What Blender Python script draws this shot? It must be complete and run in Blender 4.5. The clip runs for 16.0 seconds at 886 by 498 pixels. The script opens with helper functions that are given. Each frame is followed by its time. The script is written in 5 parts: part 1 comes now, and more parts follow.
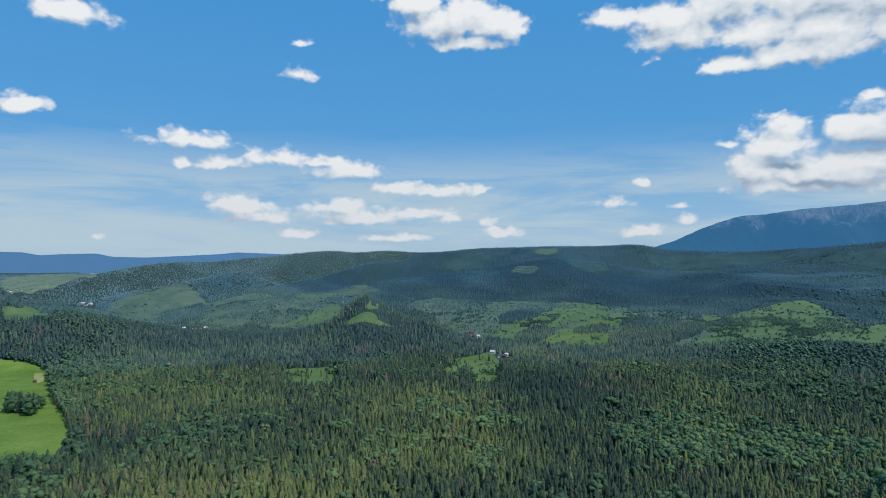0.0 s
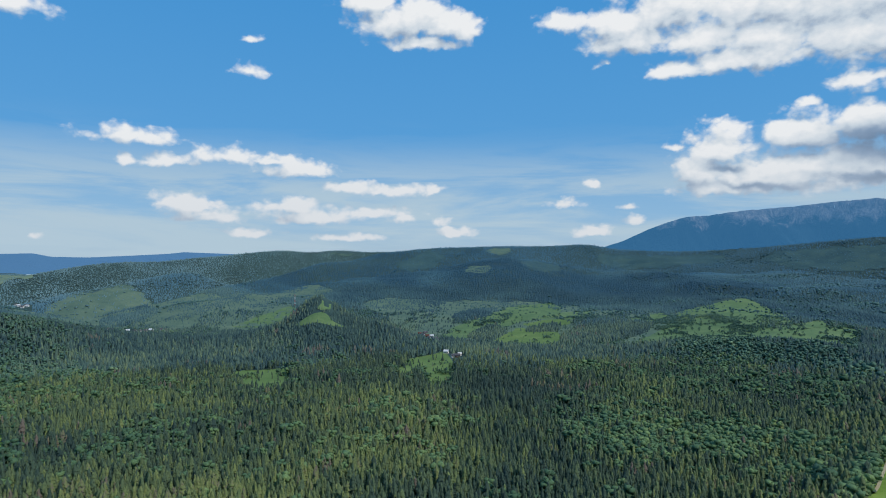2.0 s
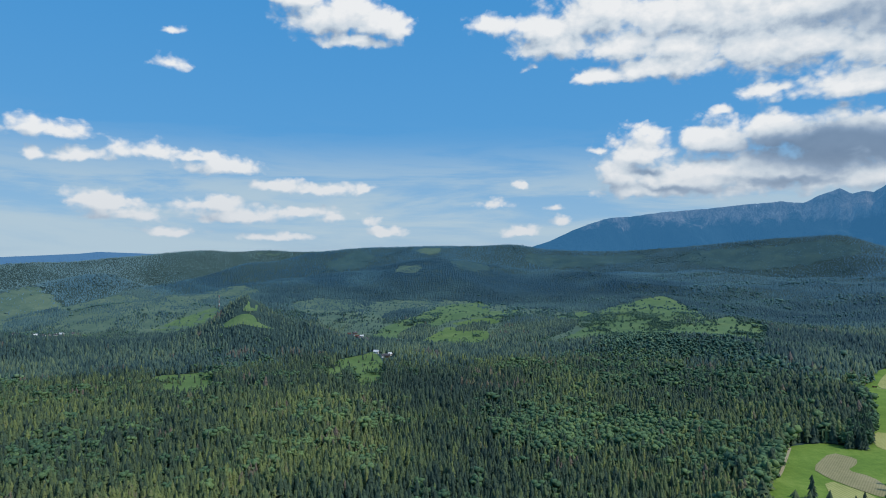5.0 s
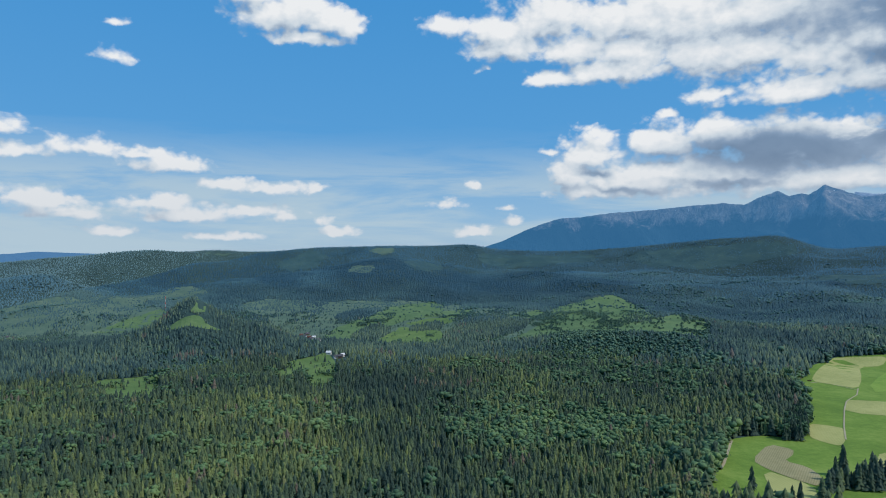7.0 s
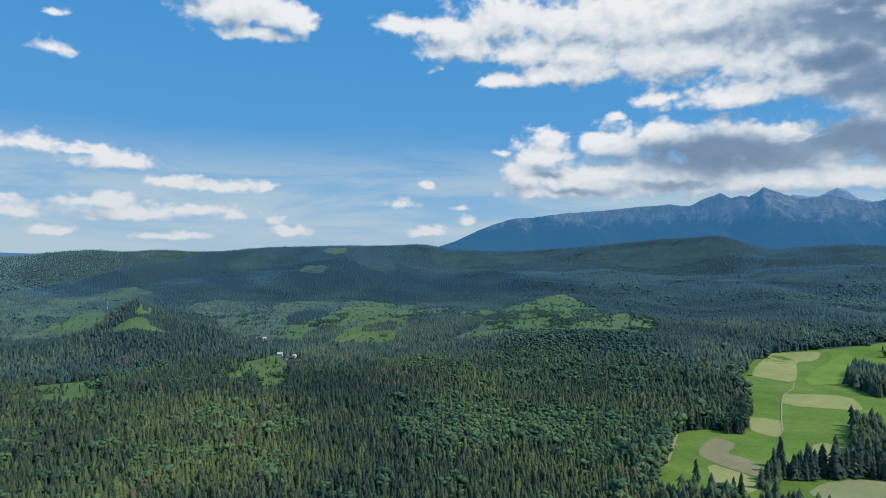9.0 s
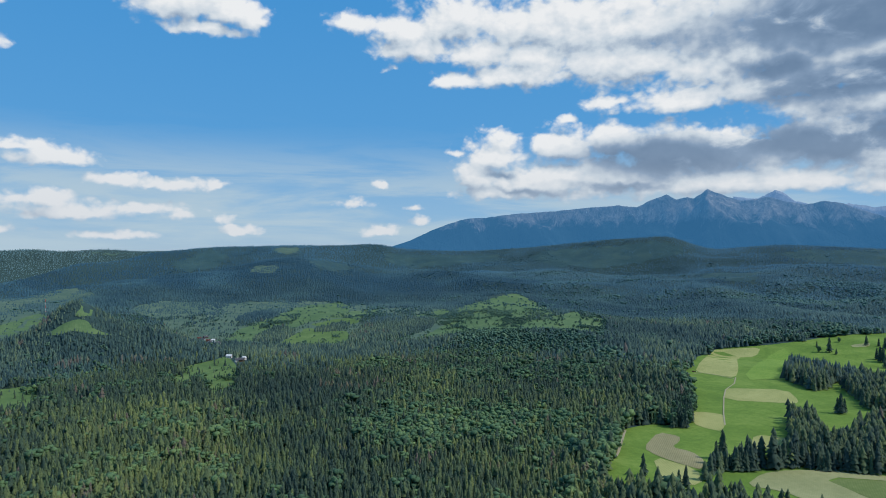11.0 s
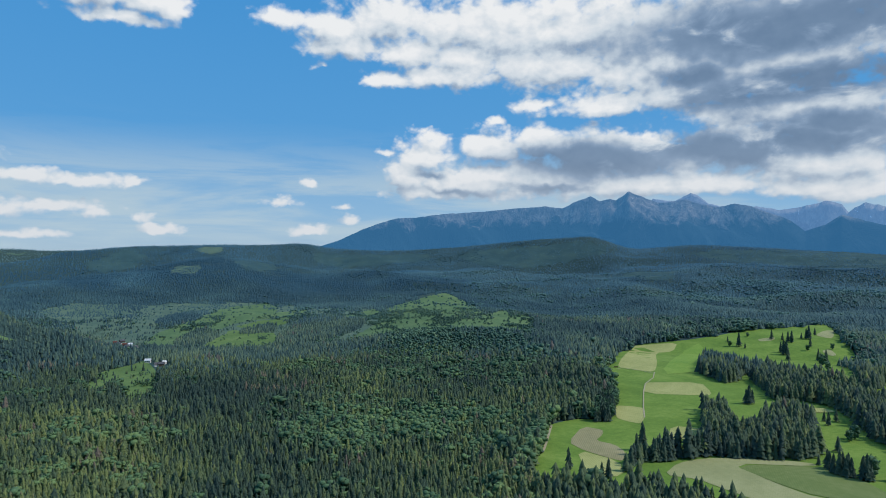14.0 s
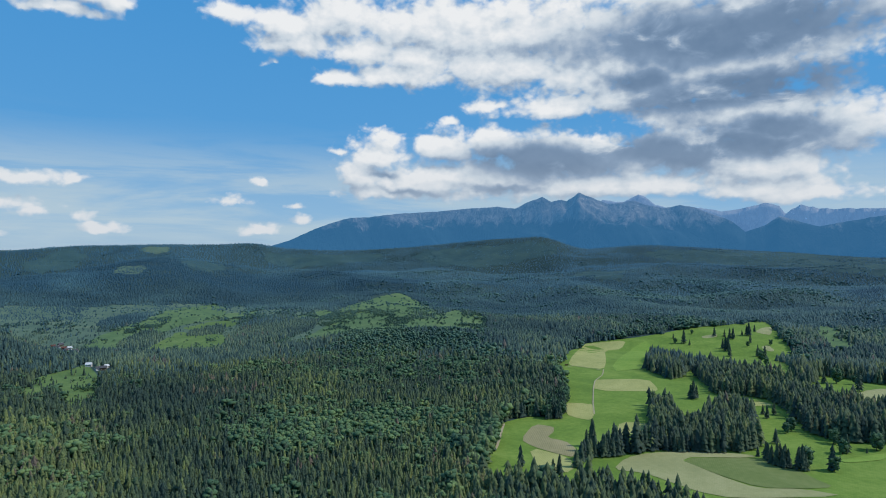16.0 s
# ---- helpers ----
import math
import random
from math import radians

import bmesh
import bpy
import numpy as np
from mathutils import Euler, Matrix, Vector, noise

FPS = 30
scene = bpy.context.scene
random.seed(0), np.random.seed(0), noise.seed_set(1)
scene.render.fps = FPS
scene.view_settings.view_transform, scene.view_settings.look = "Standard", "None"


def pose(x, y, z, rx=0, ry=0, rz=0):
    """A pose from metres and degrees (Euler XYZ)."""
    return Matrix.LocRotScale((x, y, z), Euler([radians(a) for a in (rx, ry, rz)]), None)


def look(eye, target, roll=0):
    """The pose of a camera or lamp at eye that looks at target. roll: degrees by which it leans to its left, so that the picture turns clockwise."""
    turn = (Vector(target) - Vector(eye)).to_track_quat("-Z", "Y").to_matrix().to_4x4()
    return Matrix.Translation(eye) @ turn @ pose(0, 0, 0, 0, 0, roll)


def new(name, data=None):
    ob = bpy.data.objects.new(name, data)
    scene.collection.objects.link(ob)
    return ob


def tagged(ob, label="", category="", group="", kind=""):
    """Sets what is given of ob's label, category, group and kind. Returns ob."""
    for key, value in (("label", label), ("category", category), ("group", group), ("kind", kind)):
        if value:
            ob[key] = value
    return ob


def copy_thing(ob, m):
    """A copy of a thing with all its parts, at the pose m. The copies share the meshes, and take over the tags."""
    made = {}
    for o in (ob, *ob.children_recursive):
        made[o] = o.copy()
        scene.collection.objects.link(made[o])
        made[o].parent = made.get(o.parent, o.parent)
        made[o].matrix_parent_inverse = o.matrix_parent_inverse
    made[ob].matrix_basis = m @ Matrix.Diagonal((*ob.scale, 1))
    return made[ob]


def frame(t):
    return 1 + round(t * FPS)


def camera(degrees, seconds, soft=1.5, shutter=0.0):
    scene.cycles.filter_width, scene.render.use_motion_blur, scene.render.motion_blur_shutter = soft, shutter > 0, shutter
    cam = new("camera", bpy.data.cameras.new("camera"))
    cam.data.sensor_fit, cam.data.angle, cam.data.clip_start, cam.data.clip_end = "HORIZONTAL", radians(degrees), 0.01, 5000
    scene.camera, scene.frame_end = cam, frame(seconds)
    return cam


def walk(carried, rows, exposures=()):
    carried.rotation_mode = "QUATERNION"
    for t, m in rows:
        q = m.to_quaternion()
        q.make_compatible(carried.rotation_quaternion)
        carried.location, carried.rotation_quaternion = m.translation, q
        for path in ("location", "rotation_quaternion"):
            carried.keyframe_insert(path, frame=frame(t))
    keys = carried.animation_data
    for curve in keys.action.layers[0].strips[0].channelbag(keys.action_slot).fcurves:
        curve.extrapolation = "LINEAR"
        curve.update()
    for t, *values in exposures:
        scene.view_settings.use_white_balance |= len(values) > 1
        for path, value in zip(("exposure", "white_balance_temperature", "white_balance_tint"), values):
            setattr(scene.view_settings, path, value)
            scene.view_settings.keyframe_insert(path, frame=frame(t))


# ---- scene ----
cam = camera(70.31, 16.0, soft=1.0)
EYE = 200.0            # eye above the valley floor, in metres
TILT, LEAN = 0.474, -0.184
walk(cam, [(t / 2, pose(0, 0, EYE, 90 + TILT, LEAN, -(2.11065 * t / 2 + 0.000342 * t * t / 4))) for t in range(33)],
     exposures=[(0.0, 0.0), (16.0, 0.0)])

# ---- world: blue summer sky with cumulus, sun from behind and to the side ----
SUN_BEARING, SUN_HEIGHT = 128.0, 44.0
world = bpy.data.worlds.new("summer_sky")
scene.world = world
world.use_nodes = True


class Nodes:
    """Short hand for wiring shader nodes."""

    def __init__(self, tree):
        self.tree = tree

    def add(self, kind, **values):
        n = self.tree.nodes.new(kind)
        for key, value in values.items():
            if key == "operation":
                n.operation = value
            elif key == "blend_type":
                n.blend_type = value
            elif key == "data_type":
                n.data_type = value
            elif key == "attribute_name":
                n.attribute_name = value
            elif key == "feature":
                n.feature = value
            elif key == "wave_type":
                n.wave_type = value
        return n

    def put(self, value, socket):
        if isinstance(value, bpy.types.NodeSocket):
            self.tree.links.new(value, socket)
        else:
            socket.default_value = value

    def math(self, op, a, b=0.0, c=0.0, clamp=False):
        n = self.add("ShaderNodeMath", operation=op)
        n.use_clamp = clamp
        for i, v in enumerate((a, b, c)):
            self.put(v, n.inputs[i])
        return n.outputs[0]

    def vec(self, op, a, b=(0, 0, 0), c=(0, 0, 0)):
        n = self.add("ShaderNodeVectorMath", operation=op)
        for i, v in enumerate((a, b, c)):
            if i < len(n.inputs):
                self.put(v, n.inputs[i])
        return n.outputs["Value"] if op in ("LENGTH", "DOT_PRODUCT", "DISTANCE") else n.outputs["Vector"]

    def mix(self, fac, a, b, blend="MIX"):
        n = self.add("ShaderNodeMix", data_type="RGBA", blend_type=blend)
        self.put(fac, n.inputs[0]), self.put(a, n.inputs[6]), self.put(b, n.inputs[7])
        return n.outputs[2]

    def smooth(self, x, low, high, to_low=0.0, to_high=1.0):
        n = self.add("ShaderNodeMapRange")
        n.interpolation_type = "SMOOTHSTEP"
        for i, v in enumerate((x, low, high, to_low, to_high)):
            self.put(v, n.inputs[i])
        return n.outputs[0]

    def noise(self, vector, scale, detail=4.0, rough=0.55, distortion=0.0):
        n = self.add("ShaderNodeTexNoise")
        self.put(vector, n.inputs["Vector"])
        n.inputs["Scale"].default_value, n.inputs["Detail"].default_value = scale, detail
        n.inputs["Roughness"].default_value, n.inputs["Distortion"].default_value = rough, distortion
        return n.outputs["Fac"]

    def ramp(self, fac, *stops):
        n = self.add("ShaderNodeValToRGB")
        e = n.color_ramp.elements
        while len(e) < len(stops):
            e.new(0.5)
        for el, (p, c) in zip(e, stops):
            el.position, el.color = p, (*c, 1)
        self.put(fac, n.inputs[0])
        return n.outputs[0]


# clouds by bearing, height over the horizon, half width, half height, in degrees
SMALL_CUMULUS = [
    (-33.8, 11.03, 2.12, 1.21), (-30.9, 18.15, 3.72, 1.41), (-22.0, 9.59, 4.44, 1.29), (-22.8, 7.76, 1.3, 0.94), (-19.5, 7.7, 3.13, 0.95), (-14.4, 8.38, 3.99, 1.16),
    (-10.9, 8.16, 5.82, 0.92), (-8.4, 7.4, 4.63, 1.26), (-4.3, 5.86, 3.68, 1.23), (-0.2, 5.63, 4.66, 1.04), (3.4, 5.81, 2.13, 0.93), (-17.7, 4.07, 3.52, 1.28),
    (-15.8, 3.2, 4.74, 1.02), (-9.4, 3.98, 4.41, 1.18), (-7.4, 3.16, 7.33, 1.09), (-2.3, 3.47, 6.18, 1.04), (3.9, 2.91, 1.61, 0.88), (0.8, 3.11, 2.24, 0.88),
    (-12.9, 1.9, 3.66, 0.81), (-4.3, 1.47, 6.09, 0.75), (5.4, 1.94, 3.31, 0.82),
]
CLOUD_SCRAPS = [
    (15.1, 4.42, 2.42, 0.92), (17.7, 6.22, 1.42, 0.91), (20.3, 4.1, 1.73, 0.79), (21.2, 2.95, 1.53, 0.9), (17.7, 1.93, 2.52, 0.91), (-28.5, 1.3, 1.4, 0.76),
    (-12.7, 18.0, 1.34, 0.77), (-12.9, 15.54, 1.93, 0.99), (18.7, 16.4, 1.17, 0.7), (24.4, 9.09, 1.43, 0.71),
]
CLOUD_SHEETS = [
    (56.6, 17.76, 19.37, 7.01), (62.6, 9.74, 10.86, 3.31), (47.6, 5.99, 15.49, 1.51), (63.8, 4.68, 6.52, 1.24), (58.6, 11.23, 9.98, 2.63), (51.0, 13.51, 11.25, 2.5),
    (40.6, 19.07, 14.02, 3.99), (60.5, 7.14, 6.68, 2.87), (0.8, 20.28, 5.48, 2.42), (4.9, 19.77, 3.27, 1.85), (-2.3, 21.53, 4.4, 1.43), (2.3, 18.43, 5.25, 1.08),
    (15.4, 19.88, 3.2, 1.34), (18.7, 17.81, 3.27, 1.25), (20.5, 19.37, 4.57, 1.74),
]
CLOUD_CANOPY = [
    (24.9, 15.52, 3.74, 1.18), (27.0, 17.47, 5.23, 2.23), (30.9, 17.27, 5.26, 2.37), (33.0, 19.35, 10.3, 3.91), (30.4, 15.84, 6.56, 1.63), (24.7, 15.3, 4.18, 1.17),
    (40.6, 16.77, 10.49, 4.7), (38.6, 13.05, 4.42, 1.18), (43.5, 12.61, 7.81, 1.3), (50.1, 16.07, 11.95, 5.23), (58.6, 15.51, 10.91, 5.57), (56.6, 11.87, 10.14, 1.52),
    (21.2, 18.0, 4.82, 1.97), (25.2, 20.22, 6.53, 2.9),
]
CLOUD_BANK = [
    (27.8, 8.8, 3.39, 2.24), (26.4, 7.24, 1.97, 2.38), (28.4, 5.67, 4.1, 1.43), (33.5, 6.27, 7.06, 2.26), (34.0, 9.42, 3.38, 2.09), (38.1, 9.68, 3.32, 1.94),
    (43.0, 8.76, 5.95, 2.69), (40.6, 6.87, 8.92, 2.61), (49.2, 8.21, 7.28, 2.98), (55.7, 8.51, 9.7, 2.96), (62.4, 9.27, 5.04, 2.76), (50.1, 5.88, 13.86, 1.31),
    (60.5, 5.37, 6.4, 1.45), (34.3, 11.81, 1.48, 0.97), (17.9, 16.23, 1.03, 0.71),
]
CLOUDS = SMALL_CUMULUS + CLOUD_SCRAPS + CLOUD_SHEETS + CLOUD_CANOPY + CLOUD_BANK
DARK_PARTS = [
    (42.6, 8.53, 7.85, 2.01), (55.7, 8.9, 12.85, 1.63), (62.4, 9.98, 5.45, 1.41), (30.4, 5.51, 7.66, 0.61), (39.6, 6.31, 8.58, 0.72), (57.4, 17.98, 13.9, 2.73),
    (59.4, 13.29, 11.17, 2.14), (51.4, 14.82, 4.09, 1.4), (28.4, 6.93, 2.37, 0.61), (62.4, 18.14, 6.72, 2.83),
]


def ellipses(k, uv, spots, flat=1.6):
    """The smallest scaled distance from a place in the sky to the middles of the given spots, which are flatter below."""
    best = None
    for bearing, height, wide, high in spots:
        q = k.vec("MULTIPLY_ADD", uv, (1 / wide, 1 / high, 0), (-bearing / wide, -height / high, 0))
        d = k.vec("LENGTH", k.vec("MAXIMUM", q, k.vec("MULTIPLY", q, (-1, -flat, 0))))
        d = k.math("ADD", d, min(0.8, max(0.0, 0.85 - 0.55 * high)))
        best = d if best is None else k.math("SMOOTH_MIN", best, d, 0.22)
    return best


def bend(k, uv, tall, steps):
    """A place in the sky, shifted to and fro by noise."""
    for size, reach in steps:
        n = k.add("ShaderNodeTexNoise")
        k.put(tall, n.inputs["Vector"])
        n.inputs["Scale"].default_value, n.inputs["Detail"].default_value, n.inputs["Roughness"].default_value = size, 3.0, 0.55
        uv = k.vec("MULTIPLY_ADD", k.vec("SUBTRACT", n.outputs["Color"], (0.5, 0.5, 0.5)), (reach, reach * 0.6, 0), uv)
    return uv


def cloud_group(name, rim):
    """How deep the cloud is at a place in the sky (bearing, height): heaped round billows, with ragged rims or without."""
    g = bpy.data.node_groups.new(name, "ShaderNodeTree")
    g.interface.new_socket("uv", in_out="INPUT", socket_type="NodeSocketVector")
    g.interface.new_socket("depth", in_out="OUTPUT", socket_type="NodeSocketFloat")
    k = Nodes(g)
    uv = k.add("NodeGroupInput").outputs[0]
    tall = k.vec("MULTIPLY", uv, (1.0, 1.35, 0))
    bent = bend(k, uv, tall, ((0.22, 2.0), (0.8, 0.8)) if rim else ((0.22, 2.0),))
    d = k.math("SUBTRACT", 1.22, ellipses(k, bent, CLOUDS))
    for size, amount in ((0.38, 0.55), (0.95, 0.38), (2.3, 0.20)) if rim else ((0.38, 0.55), (0.95, 0.30)):
        n = k.add("ShaderNodeTexVoronoi", feature="SMOOTH_F1")
        k.put(k.vec("MULTIPLY_ADD", k.vec("SUBTRACT", bent, uv), (0.8, 0.8, 0), tall), n.inputs["Vector"])
        n.inputs["Scale"].default_value, n.inputs["Smoothness"].default_value = size, 0.35 if rim else 0.8
        d = k.math("ADD", d, k.math("MULTIPLY", k.math("SUBTRACT", 0.42, n.outputs["Distance"]), amount))
    d = k.math("ADD", d, k.math("MULTIPLY", k.math("SUBTRACT", k.noise(tall, 0.5, 9.0 if rim else 2.0, 0.58, 0.3), 0.5), 1.0 if rim else 0.9))
    k.put(d, k.add("NodeGroupOutput").inputs[0])
    return g


def build_sky():
    k = Nodes(world.node_tree)
    world.node_tree.nodes.clear()
    sky = k.add("ShaderNodeTexSky")
    sky.sky_type, sky.sun_disc = "NISHITA", False
    sky.sun_elevation, sky.sun_rotation = radians(SUN_HEIGHT), radians(SUN_BEARING)
    sky.altitude, sky.air_density, sky.dust_density, sky.ozone_density = 900, 1.0, 0.6, 2.0
    way = k.add("ShaderNodeTexCoord").outputs["Generated"]
    sep = k.add("ShaderNodeSeparateXYZ")
    k.put(way, sep.inputs[0])
    x, y, z = sep.outputs
    bearing = k.math("MULTIPLY", k.math("ARCTAN2", x, y), 57.29578)
    height = k.math("MULTIPLY", k.math("ARCSINE", z), 57.29578)
    com = k.add("ShaderNodeCombineXYZ")
    k.put(bearing, com.inputs[0]), k.put(height, com.inputs[1])
    uv = com.outputs[0]
    # deep polarised blue, paler towards the horizon
    up = k.math("DIVIDE", height, 25.0, clamp=True)
    clear = k.ramp(up, (0.0, (3.6, 5.1, 6.5)), (0.14, (2.1, 4.35, 6.95)), (0.4, (0.88, 3.35, 6.8)), (1.0, (0.52, 2.85, 6.5)))
    blue = k.mix(0.93, sky.outputs[0], clear)
    # thin high veil low over the horizon
    streak = k.noise(k.vec("MULTIPLY", uv, (0.05, 0.35, 0)), 1.0, 6.0, 0.6, 0.4)
    reach = k.math("ADD", height, k.math("MULTIPLY", k.math("SUBTRACT", streak, 0.5), 9.0))
    veil = k.math("MULTIPLY", k.smooth(reach, 11.5, 5.0), k.smooth(streak, 0.36, 0.60, 0.15, 0.95))
    veil = k.math("MULTIPLY", veil, k.smooth(bearing, 48.0, 20.0, 0.85, 1.0))
    blue = k.mix(veil, blue, (4.4, 5.75, 6.75, 1))
    # cumulus
    here, body, above = k.add("ShaderNodeGroup"), k.add("ShaderNodeGroup"), k.add("ShaderNodeGroup")
    here.node_tree, body.node_tree = cloud_group("cloud_rim", True), cloud_group("cloud_body", False)
    above.node_tree = body.node_tree
    k.put(uv, here.inputs[0]), k.put(uv, body.inputs[0]), k.put(k.vec("ADD", uv, (0.5, 1.15, 0)), above.inputs[0])
    depth = here.outputs[0]
    cover = k.smooth(depth, 0.0, k.smooth(height, 22.0, 8.0, 0.6, 0.55))
    lit = k.smooth(k.math("SUBTRACT", body.outputs[0], above.outputs[0]), -0.8, 0.75)
    thick = k.smooth(depth, 0.6, 2.2, 0.0, 0.16)
    fleck = k.smooth(k.noise(k.vec("MULTIPLY", uv, (1, 1.4, 0)), 1.4, 6.0, 0.6), 0.3, 0.7, -0.06, 0.06)
    lit = k.math("ADD", k.math("SUBTRACT", k.math("ADD", k.math("MULTIPLY", lit, 0.75), 0.34), thick), fleck)
    dark = k.smooth(ellipses(k, bend(k, uv, uv, ((0.16, 5.0), (0.6, 1.6))), DARK_PARTS, 1.0), 1.45, 0.35)
    rag = k.noise(k.vec("MULTIPLY", uv, (1, 1.9, 0)), 0.22, 6.0, 0.55, 0.4)
    dark = k.math("MULTIPLY", dark, k.smooth(rag, 0.22, 0.50, 0.25, 0.88))
    lit = k.math("MULTIPLY", lit, k.math("SUBTRACT", 1.0, dark))
    white = k.ramp(lit, (0.0, (1.15, 1.95, 3.2)), (0.25, (2.3, 3.3, 4.75)), (0.6, (5.7, 6.5, 7.3)), (1.0, (8.3, 8.5, 8.7)))
    low = k.smooth(height, 9.0, 1.0, 0.0, 0.35)
    white = k.mix(low, k.mix(k.smooth(height, 12.0, 5.0, 0.0, 0.18), white, (4.2, 5.0, 5.9, 1)), (5.6, 6.1, 6.7, 1))
    final = k.mix(cover, blue, white)
    # overhead and behind, broken cloud goes on
    over = k.noise(k.vec("MULTIPLY", way, (1, 1, 1.6)), 2.2, 6.0, 0.6)
    final = k.mix(k.math("MULTIPLY", k.smooth(over, 0.50, 0.66), k.smooth(height, 26.0, 40.0)), final, (8.2, 8.9, 9.8, 1))
    back = k.add("ShaderNodeBackground")
    k.put(final, back.inputs[0])
    back.inputs[1].default_value = 0.1
    out = k.add("ShaderNodeOutputWorld")
    world.node_tree.links.new(back.outputs[0], out.inputs[0])


build_sky()
sun = new("sun", bpy.data.lights.new("sun", "SUN"))
sun.data.energy, sun.data.angle, sun.data.color = 3.2, radians(1.5), (1.0, 0.95, 0.86)
sx, sy = math.sin(radians(SUN_BEARING)), math.cos(radians(SUN_BEARING))
sun.matrix_world = look((900 * sx, 900 * sy, 1000 * math.tan(radians(SUN_HEIGHT))), (0, 0, 0))


# ---- materials ----
def material(name, rough=0.9):
    m = bpy.data.materials.new(name)
    m.use_nodes = True
    k = Nodes(m.node_tree)
    bsdf = m.node_tree.nodes["Principled BSDF"]
    bsdf.inputs["Roughness"].default_value = rough
    bsdf.inputs["Specular IOR Level"].default_value = 0.15
    return m, k, bsdf


def place(k):
    return k.add("ShaderNodeTexCoord").outputs["Object"]


def bump(k, bsdf, height, strength, distance):
    n = k.add("ShaderNodeBump")
    n.inputs["Strength"].default_value, n.inputs["Distance"].default_value = strength, distance
    k.put(height, n.inputs["Height"])
    k.put(n.outputs[0], bsdf.inputs["Normal"])


def foliage(name, *stops):
    """Needles or leaves: every tree has a tint of its own, with mottling by branch and by stand."""
    m, k, bsdf = material(name, 0.75)
    at = k.add("ShaderNodeAttribute", attribute_name="tint")
    geo = k.add("ShaderNodeNewGeometry")
    where = geo.outputs["Position"]
    mottle = k.noise(where, 0.55, 4.0, 0.65)
    stand = k.noise(where, 0.012, 4.0, 0.6)
    fac = k.math("ADD", at.outputs["Fac"], k.math("MULTIPLY", k.math("SUBTRACT", stand, 0.5), 0.5))
    fac = k.math("ADD", fac, k.math("MULTIPLY", k.math("SUBTRACT", mottle, 0.5), 0.35), clamp=True)
    colour = k.ramp(fac, *stops)
    colour = k.mix(k.smooth(mottle, 0.35, 0.75, 0.0, 0.45), colour, k.mix(1.0, colour, (1.55, 1.5, 1.35, 1), "MULTIPLY"))
    k.put(colour, bsdf.inputs["Base Color"])
    bump(k, bsdf, k.noise(where, 1.1, 3.0, 0.7), 0.6, 0.6)
    return m


def grassland(name, dark, mid, light, stripe=0.0, turn=0.0):
    """Turf or crop: tufts, damp and dry patches, and swaths where it has been mown."""
    m, k, bsdf = material(name, 0.95)
    where = place(k)
    patch, tuft = k.noise(where, 0.014, 8.0, 0.66, 0.6), k.noise(where, 0.16, 6.0, 0.75)
    fac = k.math("ADD", k.math("MULTIPLY", patch, 0.62), k.math("MULTIPLY", tuft, 0.38))
    if stripe:
        flow = k.add("ShaderNodeMapping")
        k.put(where, flow.inputs[0])
        flow.inputs["Rotation"].default_value = (0, 0, radians(turn))
        row = k.add("ShaderNodeTexWave")
        k.put(flow.outputs[0], row.inputs["Vector"])
        row.inputs["Scale"].default_value, row.inputs["Distortion"].default_value = 0.16, 1.2
        row.inputs["Detail"].default_value, row.inputs["Detail Scale"].default_value = 3.0, 0.4
        fac = k.math("ADD", fac, k.math("MULTIPLY", k.math("SUBTRACT", row.outputs["Fac"], 0.5), stripe))
    k.put(k.ramp(fac, (0.36, dark), (0.5, mid), (0.64, light)), bsdf.inputs["Base Color"])
    bump(k, bsdf, tuft, 0.5, 0.5)
    return m


def plain(name, a, b, scale, rough=0.85, relief=0.05):
    m, k, bsdf = material(name, rough)
    n = k.noise(place(k), scale, 5.0, 0.65)
    k.put(k.ramp(n, (0.3, a), (0.7, b)), bsdf.inputs["Base Color"])
    bump(k, bsdf, n, 0.4, relief)
    return m


def toward(near, far, k):
    """Leaf colours part-way from the near ones to far ones that have haze mixed in."""
    return [(p, tuple(u + (v - u) * k for u, v in zip(c, d))) for (p, c), (_, d) in zip(near, far)]


# the far sets have haze put into the colour, the palest sunlight too
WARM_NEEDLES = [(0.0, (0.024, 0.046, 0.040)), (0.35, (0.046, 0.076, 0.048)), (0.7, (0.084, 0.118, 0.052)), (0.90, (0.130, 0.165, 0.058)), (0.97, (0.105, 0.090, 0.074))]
HAZED_NEEDLES = [(0.0, (0.022, 0.064, 0.098)), (0.35, (0.038, 0.096, 0.130)), (0.7, (0.060, 0.126, 0.154)), (0.90, (0.078, 0.140, 0.148)), (0.97, (0.06, 0.08, 0.09))]
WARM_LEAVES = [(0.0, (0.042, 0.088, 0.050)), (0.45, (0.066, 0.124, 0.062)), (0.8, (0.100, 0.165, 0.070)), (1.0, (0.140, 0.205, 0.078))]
HAZED_LEAVES = [(0.0, (0.038, 0.092, 0.108)), (0.45, (0.060, 0.132, 0.137)), (0.8, (0.087, 0.164, 0.161)), (1.0, (0.118, 0.195, 0.168))]
PALE_HAZED_NEEDLES = [(0.0, (0.051, 0.118, 0.160)), (0.35, (0.079, 0.156, 0.192)), (0.7, (0.113, 0.192, 0.210)), (0.97, (0.143, 0.215, 0.212))]
PALE_HAZED_LEAVES = [(0.0, (0.068, 0.137, 0.161)), (0.45, (0.098, 0.173, 0.183)), (0.8, (0.129, 0.203, 0.198)), (1.0, (0.154, 0.222, 0.207))]
NEEDLES = [foliage("spruce_needles", *toward(WARM_NEEDLES, HAZED_NEEDLES, k)) for k in (0, 0.35, 0.7, 1, 1.3)] + [foliage("pale_hazed_needles", *PALE_HAZED_NEEDLES)]
